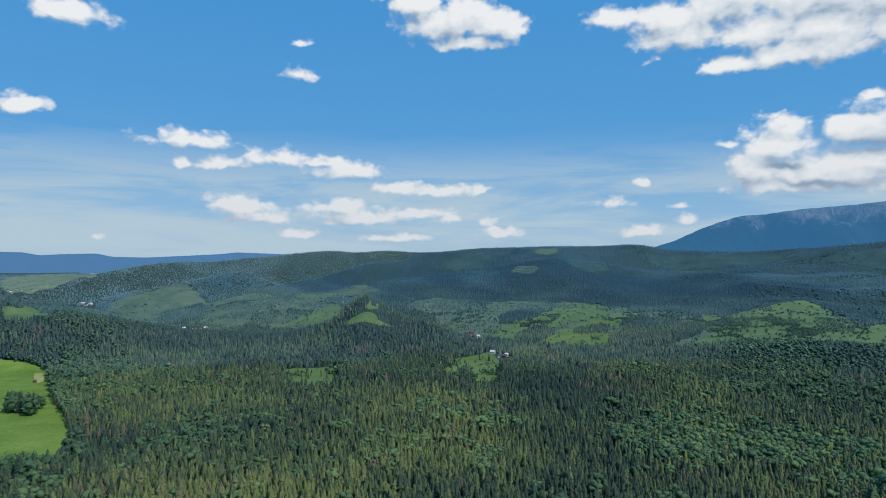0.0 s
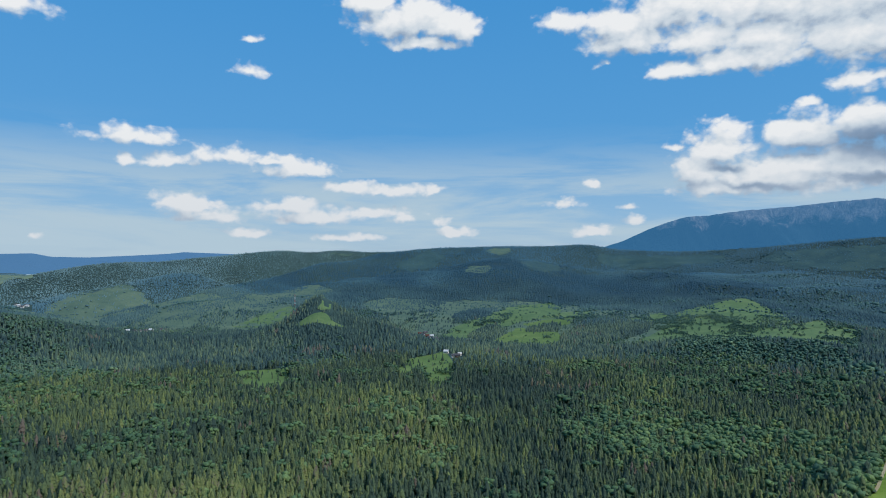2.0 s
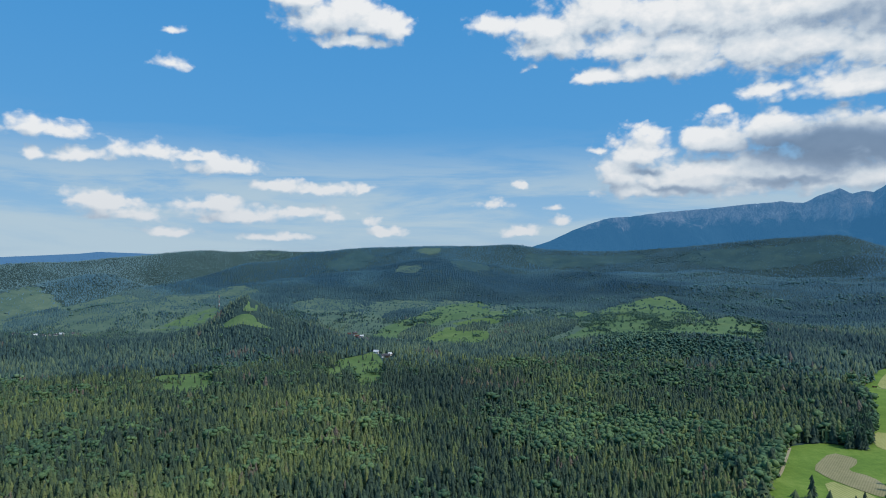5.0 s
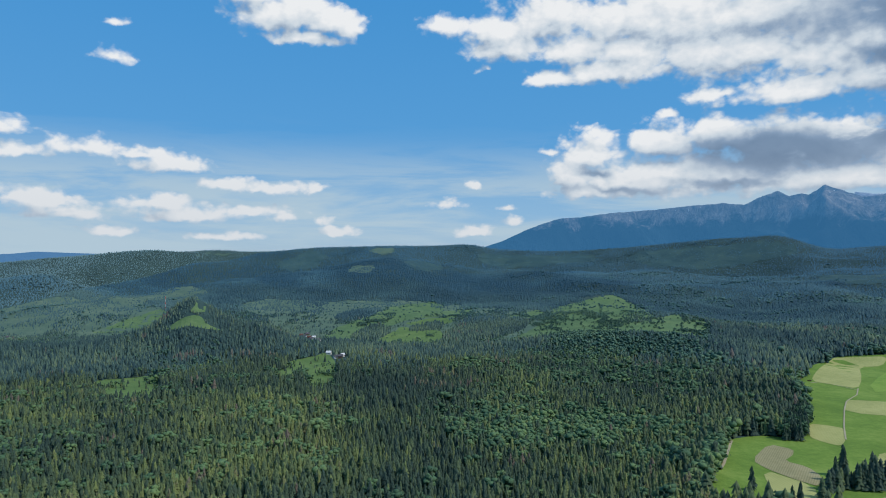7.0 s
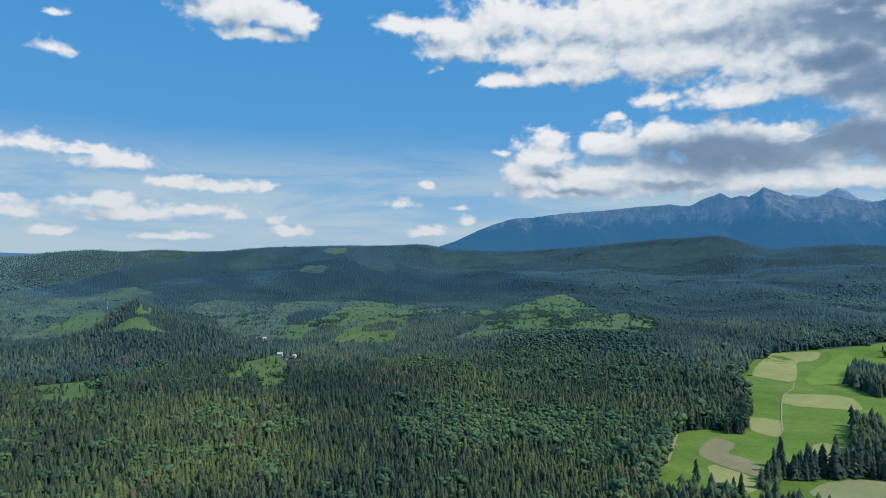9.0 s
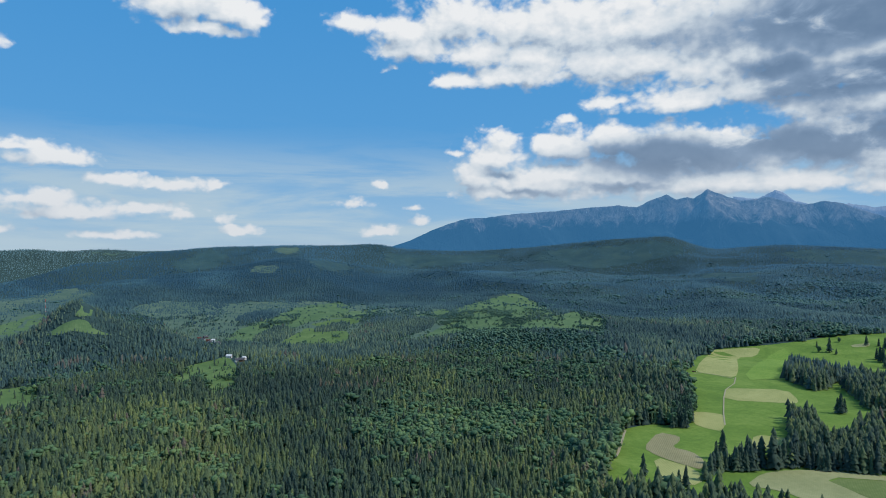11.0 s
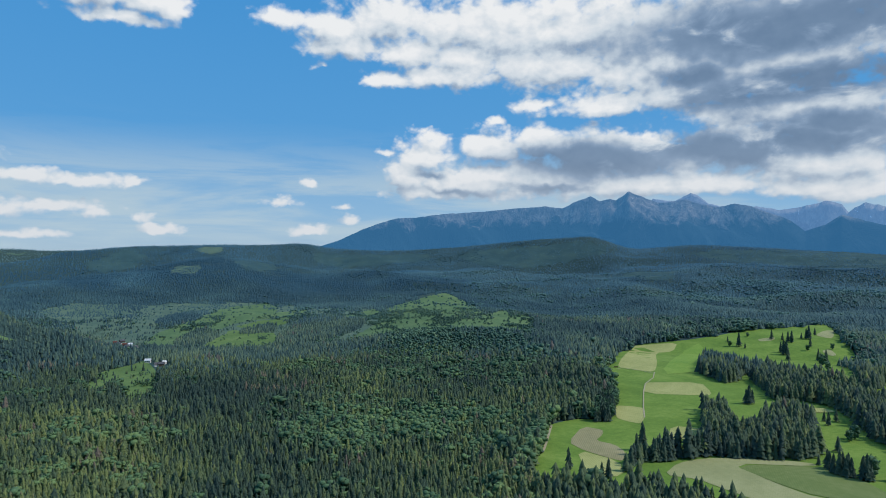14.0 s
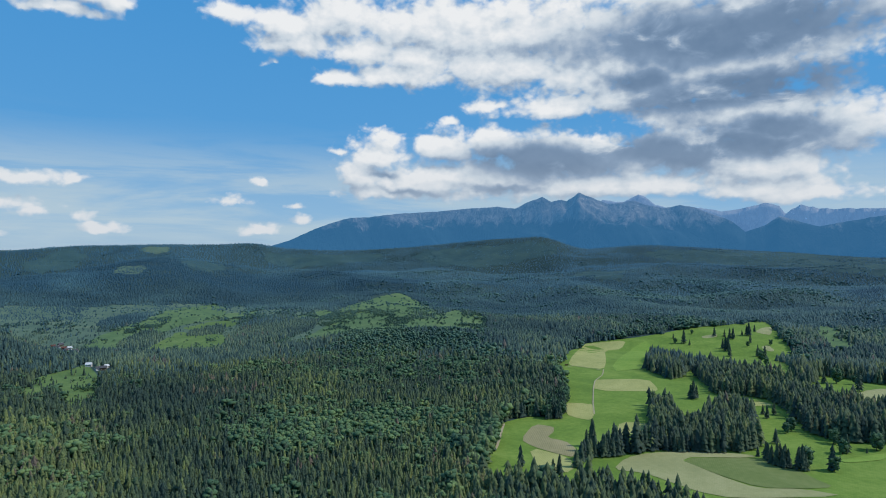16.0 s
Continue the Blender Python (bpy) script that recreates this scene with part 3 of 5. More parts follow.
# open land in the woods: name, crop, outline in plan
OPEN_LAND = [
    ("open_valley", "grass", [(323, 422), (395, 506), (466, 580), (522, 588), (554, 554), (671, 674), (689, 711), (787, 812), (982, 982), (1140, 1079), (1235, 1021), (1357, 990), (1671, 982), (1742, 973), (1653, 891), (1470, 762), (1350, 682), (1221, 547), (1210, 465), (1210, 363), (539, 133), (437, 168), (403, 233), (421, 283), (429, 313), (411, 360), (366, 368)]),
    ("far_pasture", "pasture", [(1782, 856), (1710, 740), (1531, 640), (1436, 655), (1503, 703)]),
    ("left_meadow", "grass", [(-397, 508), (-387, 575), (-354, 578), (-375, 636), (-433, 730), (-469, 779), (-539, 873), (-613, 983), (-708, 1125), (-872, 1100)]),
    ("clearing", "glade", [(-292, 1111), (-219, 928), (-181, 903), (-155, 920), (-191, 1148), (-225, 1124), (-255, 1123)]),
    ("house_meadow", "glade", [(-5, 1059), (18, 1227), (71, 1285), (104, 1340), (109, 1210), (102, 1126), (51, 923), (40, 923), (52, 1109), (15, 975)]),
    ("house_side", "glade", [(52, 1067), (103, 1141), (80, 942), (44, 893)]),
    ("right_pasture", "heath", [(2953, 2421), (3382, 2054), (3851, 1912), (3726, 1349), (3001, 1087), (3033, 1431), (3082, 1872), (2928, 2171)]),
    ("wooded_pasture", "upland", [(-106, 2076), (-22, 2226), (126, 2252), (328, 2265), (588, 2227), (638, 2005), (799, 1854), (743, 1656), (494, 1319), (359, 1356), (224, 1446), (130, 1519), (97, 1588), (16, 1787)]),
    ("wooded_pasture", "upland", [(-1148, 1885), (-1299, 2410), (-1162, 2586), (-1048, 2591), (-728, 2277), (-562, 2614), (-309, 1996), (-338, 1784), (-595, 1681), (-792, 1708), (-1015, 1833)]),
    ("left_crest_field", "pasture", [(-1056, 1502), (-1052, 1563), (-1087, 1689), (-788, 1300), (-796, 1267), (-833, 1238), (-865, 1230)]),
    ("hill_top_meadow", "hill", [(-174, 1389), (-160, 1411), (-201, 2074), (-137, 1401), (-160, 1387)]),
    ("hill_side_meadow", "hill", [(-219, 1371), (-187, 1379), (-151, 1384), (-137, 1369), (-99, 1368), (-142, 1357), (-172, 1361), (-195, 1358)]),
    ("wooded_pasture", "pasture", [(465, 1344), (823, 1836), (1090, 2074), (1241, 2115), (1192, 1889), (1005, 1501), (1216, 1583), (939, 1201), (836, 1237), (688, 1280), (567, 1316)]),
    ("slope_meadow", "pasture", [(478, 1339), (720, 1693), (925, 1890), (1084, 2063), (1229, 2094), (1178, 1886), (845, 1455), (710, 1398), (575, 1335), (519, 1328)]),
    ("slope_meadow", "pasture", [(697, 1373), (838, 1428), (941, 1441), (806, 1245), (714, 1271), (669, 1287)]),
    ("slope_meadow", "pasture", [(866, 1339), (1011, 1503), (1179, 1561), (1086, 1420), (929, 1204), (875, 1224), (826, 1240)]),
    ("slope_pasture", "upland", [(-1158, 1886), (-1113, 1940), (-1291, 2396), (-1230, 2514), (-1401, 3119), (-1053, 2602), (-1131, 2517), (-1052, 2480), (-954, 2482), (-1000, 2385), (-896, 1951), (-853, 1762), (-976, 1812), (-1080, 1866)]),
    ("slope_pasture", "upland", [(-881, 1919), (-817, 2020), (-906, 2556), (-723, 2281), (-708, 2181), (-706, 1965), (-775, 1829), (-804, 1733), (-835, 1726)]),
    ("slope_pasture", "upland", [(-685, 1784), (-614, 1892), (-558, 2030), (-497, 2312), (-472, 2172), (-351, 2009), (-309, 1996), (-328, 1875), (-348, 1789), (-457, 1797), (-553, 1706), (-604, 1682)]),
    ("slope_meadow", "pasture", [(-458, 1813), (-403, 1905), (-325, 2018), (-308, 1961), (-323, 1816), (-365, 1798), (-431, 1792)]),
    ("slope_pasture", "upland", [(-482, 2417), (-494, 2769), (-312, 2638), (-240, 2446), (-282, 2227), (-365, 2266), (-447, 2291)]),
    ("slope_pasture", "upland", [(-116, 2090), (-22, 2238), (71, 2208), (18, 2039), (110, 1952), (210, 2099), (298, 2133), (160, 1874), (143, 1771), (180, 1712), (101, 1648), (47, 1704), (-1, 1849), (-75, 2003)]),
    ("slope_pasture", "upland", [(204, 2260), (326, 2253), (342, 2213), (240, 2095), (181, 2117)]),
    ("slope_meadow", "pasture", [(189, 1799), (301, 1944), (410, 2156), (541, 2233), (581, 2200), (481, 1820), (373, 1812), (260, 1679), (192, 1600), (130, 1519), (109, 1532), (110, 1672)]),
    ("bright_meadow", "glade", [(198, 1469), (350, 1743), (340, 1652), (430, 1627), (393, 1488), (312, 1374), (224, 1446), (192, 1474)]),
    ("bright_strip_meadow", "glade", [(355, 1767), (458, 1807), (505, 1770), (479, 1711), (372, 1721)]),
    ("slope_meadow", "pasture", [(482, 1327), (701, 1627), (896, 1831), (1065, 2026), (1179, 2052), (1149, 1979), (1126, 1840), (856, 1490), (736, 1450), (594, 1377), (515, 1318)]),
    ("slope_meadow", "pasture", [(707, 1376), (823, 1402), (915, 1415), (817, 1276), (700, 1244), (663, 1261)]),
    ("slope_meadow", "pasture", [(881, 1349), (993, 1470), (1136, 1519), (1059, 1403), (902, 1184), (858, 1199), (819, 1224)]),
    ("bright_meadow", "glade", [(359, 1356), (398, 1341), (494, 1319), (495, 1303), (437, 1324), (372, 1351)]),
    ("bright_meadow", "glade", [(1004, 1142), (1060, 1133), (1044, 1124)]),
    ("slope_meadow", "pasture", [(613, 1743), (796, 1847), (813, 1813), (669, 1640), (615, 1645)]),
    ("slope_meadow", "pasture", [(531, 2010), (631, 1982), (529, 1782), (472, 1786)]),
    ("slope_meadow", "pasture", [(1061, 1586), (1240, 1703), (1086, 1518), (1011, 1497)]),
    ("ridge_pasture", "heath", [(1924, 3279), (2202, 3198), (2422, 2993), (2549, 2900), (2687, 2762), (2634, 2687), (2427, 2762), (2148, 2897), (1961, 3048)]),
    ("ridge_pasture", "heath", [(2406, 2383), (2517, 2117), (2174, 1828), (2028, 1950)]),
    ("ridge_pasture", "heath", [(1242, 3711), (1874, 3408), (1770, 3293), (1443, 3350), (1129, 3549)]),
    ("ridge_pasture", "heath", [(-3, 3565), (138, 3751), (215, 3853), (282, 3750), (197, 3522), (30, 3463)]),
    ("ridge_pasture", "upland", [(545, 3845), (719, 3890), (642, 3673), (554, 3711)]),
    ("ridge_pasture", "upland", [(301, 2882), (446, 2885), (409, 2738), (319, 2673)]),
    ("ridge_pasture", "heath", [(585, 2997), (964, 3654), (764, 2892), (619, 2799)]),
    ("ridge_pasture", "upland", [(-537, 4084), (-270, 4153), (-342, 4121)]),
    ("plain", "plain", [(-2345, 3332), (-2351, 3488), (-2290, 3699), (-2070, 3543), (-1695, 3143), (-1806, 3065), (-1812, 2975), (-1850, 2874), (-1883, 2816), (-1969, 2799)]),
]
# strips of crop on the open land
STRIPS = [
    ("hay_strip", "hay", [(844, 841), (930, 916), (1113, 1063), (1160, 1052), (1217, 1018), (1156, 980), (1117, 996), (945, 838), (861, 770), (852, 806)]),
    ("mown_strip", "hay", [(755, 694), (772, 703), (848, 664), (788, 599), (771, 591), (699, 645)]),
    ("mown_patch", "hay", [(610, 612), (625, 601), (634, 583), (596, 548), (572, 531), (566, 545), (566, 567)]),
    ("tilled_strip", "tilled", [(448, 517), (503, 556), (514, 534), (499, 519), (477, 507), (485, 487), (476, 462), (453, 442), (447, 461), (443, 490)]),
    ("mown_corner", "hay", [(596, 508), (618, 481), (593, 459), (543, 468)]),
    ("mown_field", "hay", [(438, 493), (450, 445), (423, 413), (394, 428)]),
    ("big_stubble", "stubble", [(457, 398), (495, 414), (528, 411), (568, 391), (608, 351), (602, 343), (537, 389), (526, 336), (524, 298), (556, 276), (570, 247), (487, 296), (476, 319), (475, 341), (475, 376)]),
    ("big_green", "meadow2", [(535, 386), (602, 343), (609, 318), (590, 283), (583, 262), (556, 276), (528, 298), (527, 334)]),
    ("bright_strip", "grass2", [(661, 294), (682, 290), (725, 279), (703, 270), (661, 286)]),
    ("grass_light", "grass2", [(843, 745), (1155, 962), (1271, 990), (1031, 790), (949, 740)]),
    ("sand_far", "stubble", [(984, 422), (1077, 435), (1147, 408), (1051, 374), (971, 392)]),
    ("sand_b", "stubble", [(1373, 921), (1424, 909), (1394, 893), (1361, 906)]),
    ("sand_c", "stubble", [(1396, 787), (1425, 783), (1392, 750), (1376, 754)]),
    ("sand_d", "stubble", [(1531, 877), (1624, 907), (1648, 894), (1528, 833), (1522, 850)]),
    ("gap_field", "hay", [(806, 475), (835, 474), (837, 458), (829, 448), (798, 465)]),
    ("plain_strip", "hay", [(-2183, 3569), (-2168, 3695), (-2001, 3440), (-2110, 3492)]),
    ("plain_field", "grass2", [(-2210, 3208), (-2145, 3281), (-2038, 3141), (-2122, 3104)]),
    ("mown_spot", "hay", [(-692, 1064), (-677, 1070), (-632, 999), (-634, 983)]),
]
# groves that stand on open land: outline, and whether its trees can be told apart
GROVES = [
    ([(924, 732), (905, 694), (868, 628), (999, 691), (889, 592), (817, 526), (860, 497), (852, 461), (800, 412), (725, 348), (732, 317), (782, 273), (911, 263), (899, 345), (920, 420), (974, 500), (1034, 597), (1061, 724), (1126, 878)], False),
    ([(424, 416), (460, 439), (485, 421), (510, 418), (540, 410), (570, 383), (612, 357), (648, 365), (709, 340), (680, 350), (639, 369), (729, 418), (748, 432), (737, 474), (640, 440), (627, 449), (693, 506), (694, 534), (699, 547), (542, 422), (526, 424), (497, 439), (459, 431)], False),
    ([(628, 352), (602, 331), (603, 310), (634, 307), (598, 293), (597, 309), (586, 322)], True),
    ([(1309, 707), (1281, 664), (1023, 517), (1038, 499), (1145, 540), (1148, 497), (1135, 458), (1160, 391), (1197, 403), (1302, 564), (1192, 582), (1345, 691), (1338, 717)], False),
    ([(552, 555), (647, 647), (635, 655), (523, 563)], True),
    ([(-559, 791), (-527, 781), (-516, 799), (-491, 758), (-544, 806), (-552, 786)], True),
    ([(-387, 556), (-369, 558), (-366, 574), (-342, 529), (-356, 527)], True),
    ([(163, 1906), (224, 2041), (355, 2091), (274, 1893), (182, 1824)], False),
    ([(170, 1616), (277, 1790), (310, 1674), (214, 1477)], False),
    ([(-852, 1876), (-1010, 2381), (-710, 1976), (-711, 1851), (-757, 1784), (-805, 1774)], False),
    ([(406, 1534), (513, 1728), (619, 1788), (713, 1677), (604, 1501), (479, 1384), (363, 1372)], False),
    ([(347, 1683), (465, 1759), (427, 1615), (337, 1636)], False),
]
TRACKS = [
    (2.6, [(401, 502), (414, 514), (441, 542), (466, 568), (473, 575)]),
    (1.6, [(823, 823), (844, 827), (851, 799), (849, 761)]),
    (1.6, [(861, 770), (813, 729), (756, 694), (708, 653), (637, 588), (596, 548)]),
    (3.0, [(129, 1927), (151, 1875), (126, 1772)]),
    (3.0, [(-398, 1897), (-381, 1873), (-358, 1836), (-358, 1797)]),
    (3.0, [(236, 1525), (229, 1442)]),
    (3.0, [(97, 3544), (126, 3662), (145, 3713)]),
]
# houses: place, length, wall, roof
HOUSES = [
    (104, 1310, 10.0, "w", "l"),
    (114, 1258, 8.7, "w", "d"),
    (122, 1257, 10.6, "d", "d"),
    (129, 1280, 7.9, "w", "l"),
    (63, 1696, 8.8, "d", "r"),
    (70, 1668, 10.0, "w", "d"),
    (78, 1701, 11.2, "d", "d"),
    (81, 1642, 9.4, "d", "r"),
    (83, 1584, 10.6, "w", "d"),
    (92, 1636, 8.8, "w", "l"),
    (90, 1543, 10.0, "d", "l"),
    (96, 1540, 11.2, "w", "d"),
    (84, 1546, 9.4, "d", "r"),
    (-733, 1729, 8.7, "w", "d"),
    (-705, 1713, 9.9, "w", "l"),
    (-678, 1690, 11.1, "w", "d"),
    (-668, 1700, 7.5, "w", "d"),
    (-655, 1706, 8.7, "w", "d"),
    (-648, 1720, 9.9, "w", "l"),
    (-623, 1717, 11.1, "w", "d"),
    (-753, 1744, 7.5, "w", "d"),
    (-769, 1752, 8.7, "w", "d"),
    (-1390, 2433, 9.9, "w", "l"),
    (-1363, 2407, 11.1, "w", "d"),
    (-1362, 2426, 7.5, "w", "d"),
    (-1643, 2851, 8.7, "w", "d"),
    (-1348, 2413, 9.9, "w", "l"),
    (-2001, 2895, 11.1, "w", "d"),
    (-1946, 2846, 7.5, "w", "d"),
    (-1952, 2886, 8.7, "w", "d"),
    (-1940, 2827, 9.9, "w", "l"),
    (-1918, 2857, 11.1, "w", "d"),
]
MAST = (-319, 2013)
SHED = (-644, 995)
TRAILER = (838, 838)

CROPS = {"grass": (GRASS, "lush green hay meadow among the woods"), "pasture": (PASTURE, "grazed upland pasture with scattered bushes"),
         "hill": (PASTURE, "pale grassy clearing on top of a wooded hill"), "glade": (GLADE, "small green glade enclosed by spruce woods"), "plain": (PLAIN, "pale patchwork of fields on the valley plain"), "heath": (HAZED_PASTURE, "dull pasture on the far ridge, with haze mixed into its colour"), "upland": (UPLAND, "dull green upland pasture dotted with young trees"), "hay": (HAY, "pale freshly mown hay strip"), "stubble": (STUBBLE, "dry pale stubble field"), "tilled": (TILLED, "mown strip with raked brown swaths"),
         "grass2": (GRASS_PALE, "bright short-cropped green grass strip"), "meadow2": (GRASS_DRY, "olive-green seeding meadow")}
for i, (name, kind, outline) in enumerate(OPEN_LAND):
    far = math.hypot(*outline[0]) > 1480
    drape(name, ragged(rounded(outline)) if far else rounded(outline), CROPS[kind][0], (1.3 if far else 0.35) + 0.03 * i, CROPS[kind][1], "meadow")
for i, (name, kind, outline) in enumerate(STRIPS):
    drape(name, rounded(outline, 1), CROPS[kind][0], 0.6 + 0.02 * i, CROPS[kind][1], "field")


def track(points, wide):
    """A dirt track that follows the land."""
    line = [Vector((*p, 0)) for p in points]
    fine = []
    for a, b in zip(line, line[1:]):
        steps = max(2, int((b - a).length / 6))
        fine += [a.lerp(b, s / steps) for s in range(steps)]
    fine.append(line[-1])
    verts = []
    for i, p in enumerate(fine):
        way = (fine[min(i + 1, len(fine) - 1)] - fine[max(i - 1, 0)]).normalized()
        side = Vector((-way.y, way.x, 0)) * wide / 2
        verts += [p + side, p - side]
    v = np.array([tuple(p) for p in verts])
    v[:, 2] = ground(v[:, 0], v[:, 1]) + 1.1
    n = len(fine) - 1
    f = np.array([(2 * i, 2 * i + 1, 2 * i + 3, 2 * i + 2) for i in range(n)])
    tagged(mesh_object("farm_track", v, f, TRACK), "pale gravel farm track across the grass", "track", kind="structure")


for wide, points in TRACKS:
    track(points, wide)

# ---- far mountains and hills: the backdrop ----
SKYLINE = [(16.28, -0.28), (18.34, 0.63), (20.23, 1.25), (22.24, 2.23), (23.76, 2.81), (25.29, 3.28), (27.08, 3.39), (30.43, 3.77), (33.51, 3.97), (36.06, 4.22), (38.69, 4.4), (40.34, 4.19), (41.33, 4.73), (42.8, 5.25), (43.63, 4.79), (44.4, 4.97), (44.98, 4.82), (46.08, 5.58), (47.35, 4.96), (48.51, 4.54), (49.88, 4.61), (50.78, 4.77), (51.89, 4.36), (53.2, 4.04), (54.49, 4.33), (55.74, 4.06), (57.38, 3.37), (58.58, 2.8), (59.55, 1.97), (60.89, 2.39), (62.0, 3.15), (63.09, 2.77), (64.77, 2.22), (66.5, 2.6), (69.0, 3.1), (75.0, 2.8)]


def range_height(x, y, peaks, front, crest, seed):
    """A jagged range: its skyline by bearing and degrees, falling to the front in buttresses and gullies."""
    b, d = np.degrees(np.arctan2(x, y)), np.hypot(x, y)
    rag = wander(b * 10, d * 0 + 1, 4, seed, 5) - 0.5
    up = np.interp(b, *zip(*peaks))
    up = up + np.interp(b, [36, 42], [0.10, 0.22]) * rag * np.clip(up / 4, 0.1, 1)
    s = np.clip((d - front) / (crest - front), 0, 1.25)
    slant = x + 0.5 * y
    rib = 1 - np.abs(wander(slant, y * 0.55, 560, seed + 9, 5) - 0.5) * 2
    rise = s ** 1.05 + (0.85 * (rib - 0.8) + 0.34 * (wander(x, y, 330, seed + 4, 2) - 0.5)) * np.sin(np.pi * np.clip(s, 0, 1)) ** 0.8
    top = EYE + crest * np.tan(np.radians(up))
    back = np.where(s > 1, 1 - (s - 1) * 2.0, 1)
    return 60 + (top - 60) * rise * back


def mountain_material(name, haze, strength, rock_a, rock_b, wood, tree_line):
    """Bare rock and scree above dwarf pine and forest, with the blue of far air added as a glow."""
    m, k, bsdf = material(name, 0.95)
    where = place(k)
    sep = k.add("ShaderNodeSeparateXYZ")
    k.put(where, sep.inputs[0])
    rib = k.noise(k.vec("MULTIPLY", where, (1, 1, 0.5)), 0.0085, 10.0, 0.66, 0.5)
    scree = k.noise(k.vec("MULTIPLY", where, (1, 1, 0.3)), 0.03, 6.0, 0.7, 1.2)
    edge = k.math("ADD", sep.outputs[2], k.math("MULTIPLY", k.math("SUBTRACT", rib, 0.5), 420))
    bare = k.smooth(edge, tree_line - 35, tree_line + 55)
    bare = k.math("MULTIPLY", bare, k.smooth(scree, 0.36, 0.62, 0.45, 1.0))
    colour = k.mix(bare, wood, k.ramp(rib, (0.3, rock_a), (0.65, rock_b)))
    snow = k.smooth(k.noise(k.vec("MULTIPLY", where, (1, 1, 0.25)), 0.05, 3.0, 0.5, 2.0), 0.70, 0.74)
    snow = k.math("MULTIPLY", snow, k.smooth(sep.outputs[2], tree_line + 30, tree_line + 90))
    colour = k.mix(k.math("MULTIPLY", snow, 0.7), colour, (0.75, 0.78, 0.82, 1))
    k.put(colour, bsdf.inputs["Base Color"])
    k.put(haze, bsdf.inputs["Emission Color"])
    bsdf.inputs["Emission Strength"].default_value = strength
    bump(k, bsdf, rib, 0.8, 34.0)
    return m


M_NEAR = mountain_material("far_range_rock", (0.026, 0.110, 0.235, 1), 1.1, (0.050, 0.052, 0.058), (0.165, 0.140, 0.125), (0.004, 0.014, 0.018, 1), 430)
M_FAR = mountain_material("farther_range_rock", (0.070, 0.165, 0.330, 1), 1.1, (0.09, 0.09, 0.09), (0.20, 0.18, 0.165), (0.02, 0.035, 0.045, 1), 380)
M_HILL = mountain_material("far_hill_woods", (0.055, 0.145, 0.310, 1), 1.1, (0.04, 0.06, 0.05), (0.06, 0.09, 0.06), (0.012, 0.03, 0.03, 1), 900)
span, deep = np.arange(15, 74, 0.09), np.concatenate([np.arange(4340, 4760, 9.0), np.arange(4760, 4900, 14.0)])
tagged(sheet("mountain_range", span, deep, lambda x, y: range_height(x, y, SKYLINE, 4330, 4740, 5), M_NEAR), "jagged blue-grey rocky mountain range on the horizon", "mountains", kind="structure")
FAR_SKYLINE = [(42.56, 3.56), (44.12, 4.93), (44.5, 5.12), (45.08, 5.06), (45.46, 4.51), (47.81, 4.85), (49.88, 4.61), (51.09, 5.24), (51.71, 4.98), (52.55, 4.25), (54.49, 3.73), (56.16, 3.96), (57.78, 3.63), (59.36, 3.85), (61.08, 4.23), (62.0, 3.93), (62.44, 3.31), (63.45, 4.04), (64.78, 3.65), (71.0, 3.5), (75.0, 3.3)]
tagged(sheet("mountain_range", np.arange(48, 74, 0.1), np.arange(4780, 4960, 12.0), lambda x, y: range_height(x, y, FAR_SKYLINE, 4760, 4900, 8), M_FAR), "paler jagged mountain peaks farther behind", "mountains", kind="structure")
LEFT_HILLS = [(-60, 0.5), (-42, 0.3), (-35.16, 0.07), (-33.76, 0.04), (-32.67, -0.18), (-31.19, -0.09), (-28.88, -0.03), (-27.68, -0.3), (-25.2, -0.35), (-22.18, -0.2), (-19.49, -0.05), (-18.11, 0.1), (-15.75, 0.01), (-13.34, -0.08), (-11.37, -0.33), (-5, -0.6)]
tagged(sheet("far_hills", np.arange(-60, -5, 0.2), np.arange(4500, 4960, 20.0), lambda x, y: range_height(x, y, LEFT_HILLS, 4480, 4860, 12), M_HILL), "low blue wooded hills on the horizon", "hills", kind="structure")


# ---- trees ----
def spruce_shape(tiers, sides, seed, wide=0.225):
    """A spruce one unit tall: drooping tiers of branches, ragged at the rim."""
    rnd = np.random.RandomState(seed)
    v, f = [], []
    for i in range(tiers):
        s = i / tiers
        low, high = 0.10 + 0.86 * s ** 0.92, min(1.0, 0.10 + 0.86 * ((i + 1.9) / tiers) ** 0.92)
        if i == tiers - 1:
            high = 1.0
        reach = wide * (1.05 - low) ** 0.80 * (1.0 + 0.15 * rnd.rand())
        top = len(v)
        v.append((0.01 * rnd.randn(), 0.01 * rnd.randn(), high))
        turn = rnd.rand() * 6.28
        for j in range(sides):
            a = turn + 6.2832 * j / sides + 0.25 * rnd.randn() / sides
            out = reach * ((1.0 if j % 2 else 0.60) + 0.22 * rnd.randn() * 0.6)
            v.append((out * math.cos(a), out * math.sin(a), low - (0.035 if j % 2 else -0.01) + 0.012 * rnd.randn()))
        f += [(top, top + 1 + j, top + 1 + (j + 1) % sides) for j in range(sides)]
    return np.array(v), np.array(f)


def ball():
    """The corners and sides of an icosahedron."""
    bm = bmesh.new()
    bmesh.ops.create_icosphere(bm, subdivisions=1, radius=1.0)
    bm.verts.index_update()
    out = np.array([v.co for v in bm.verts]), np.array([[v.index for v in f.verts] for f in bm.faces])
    bm.free()
    return out


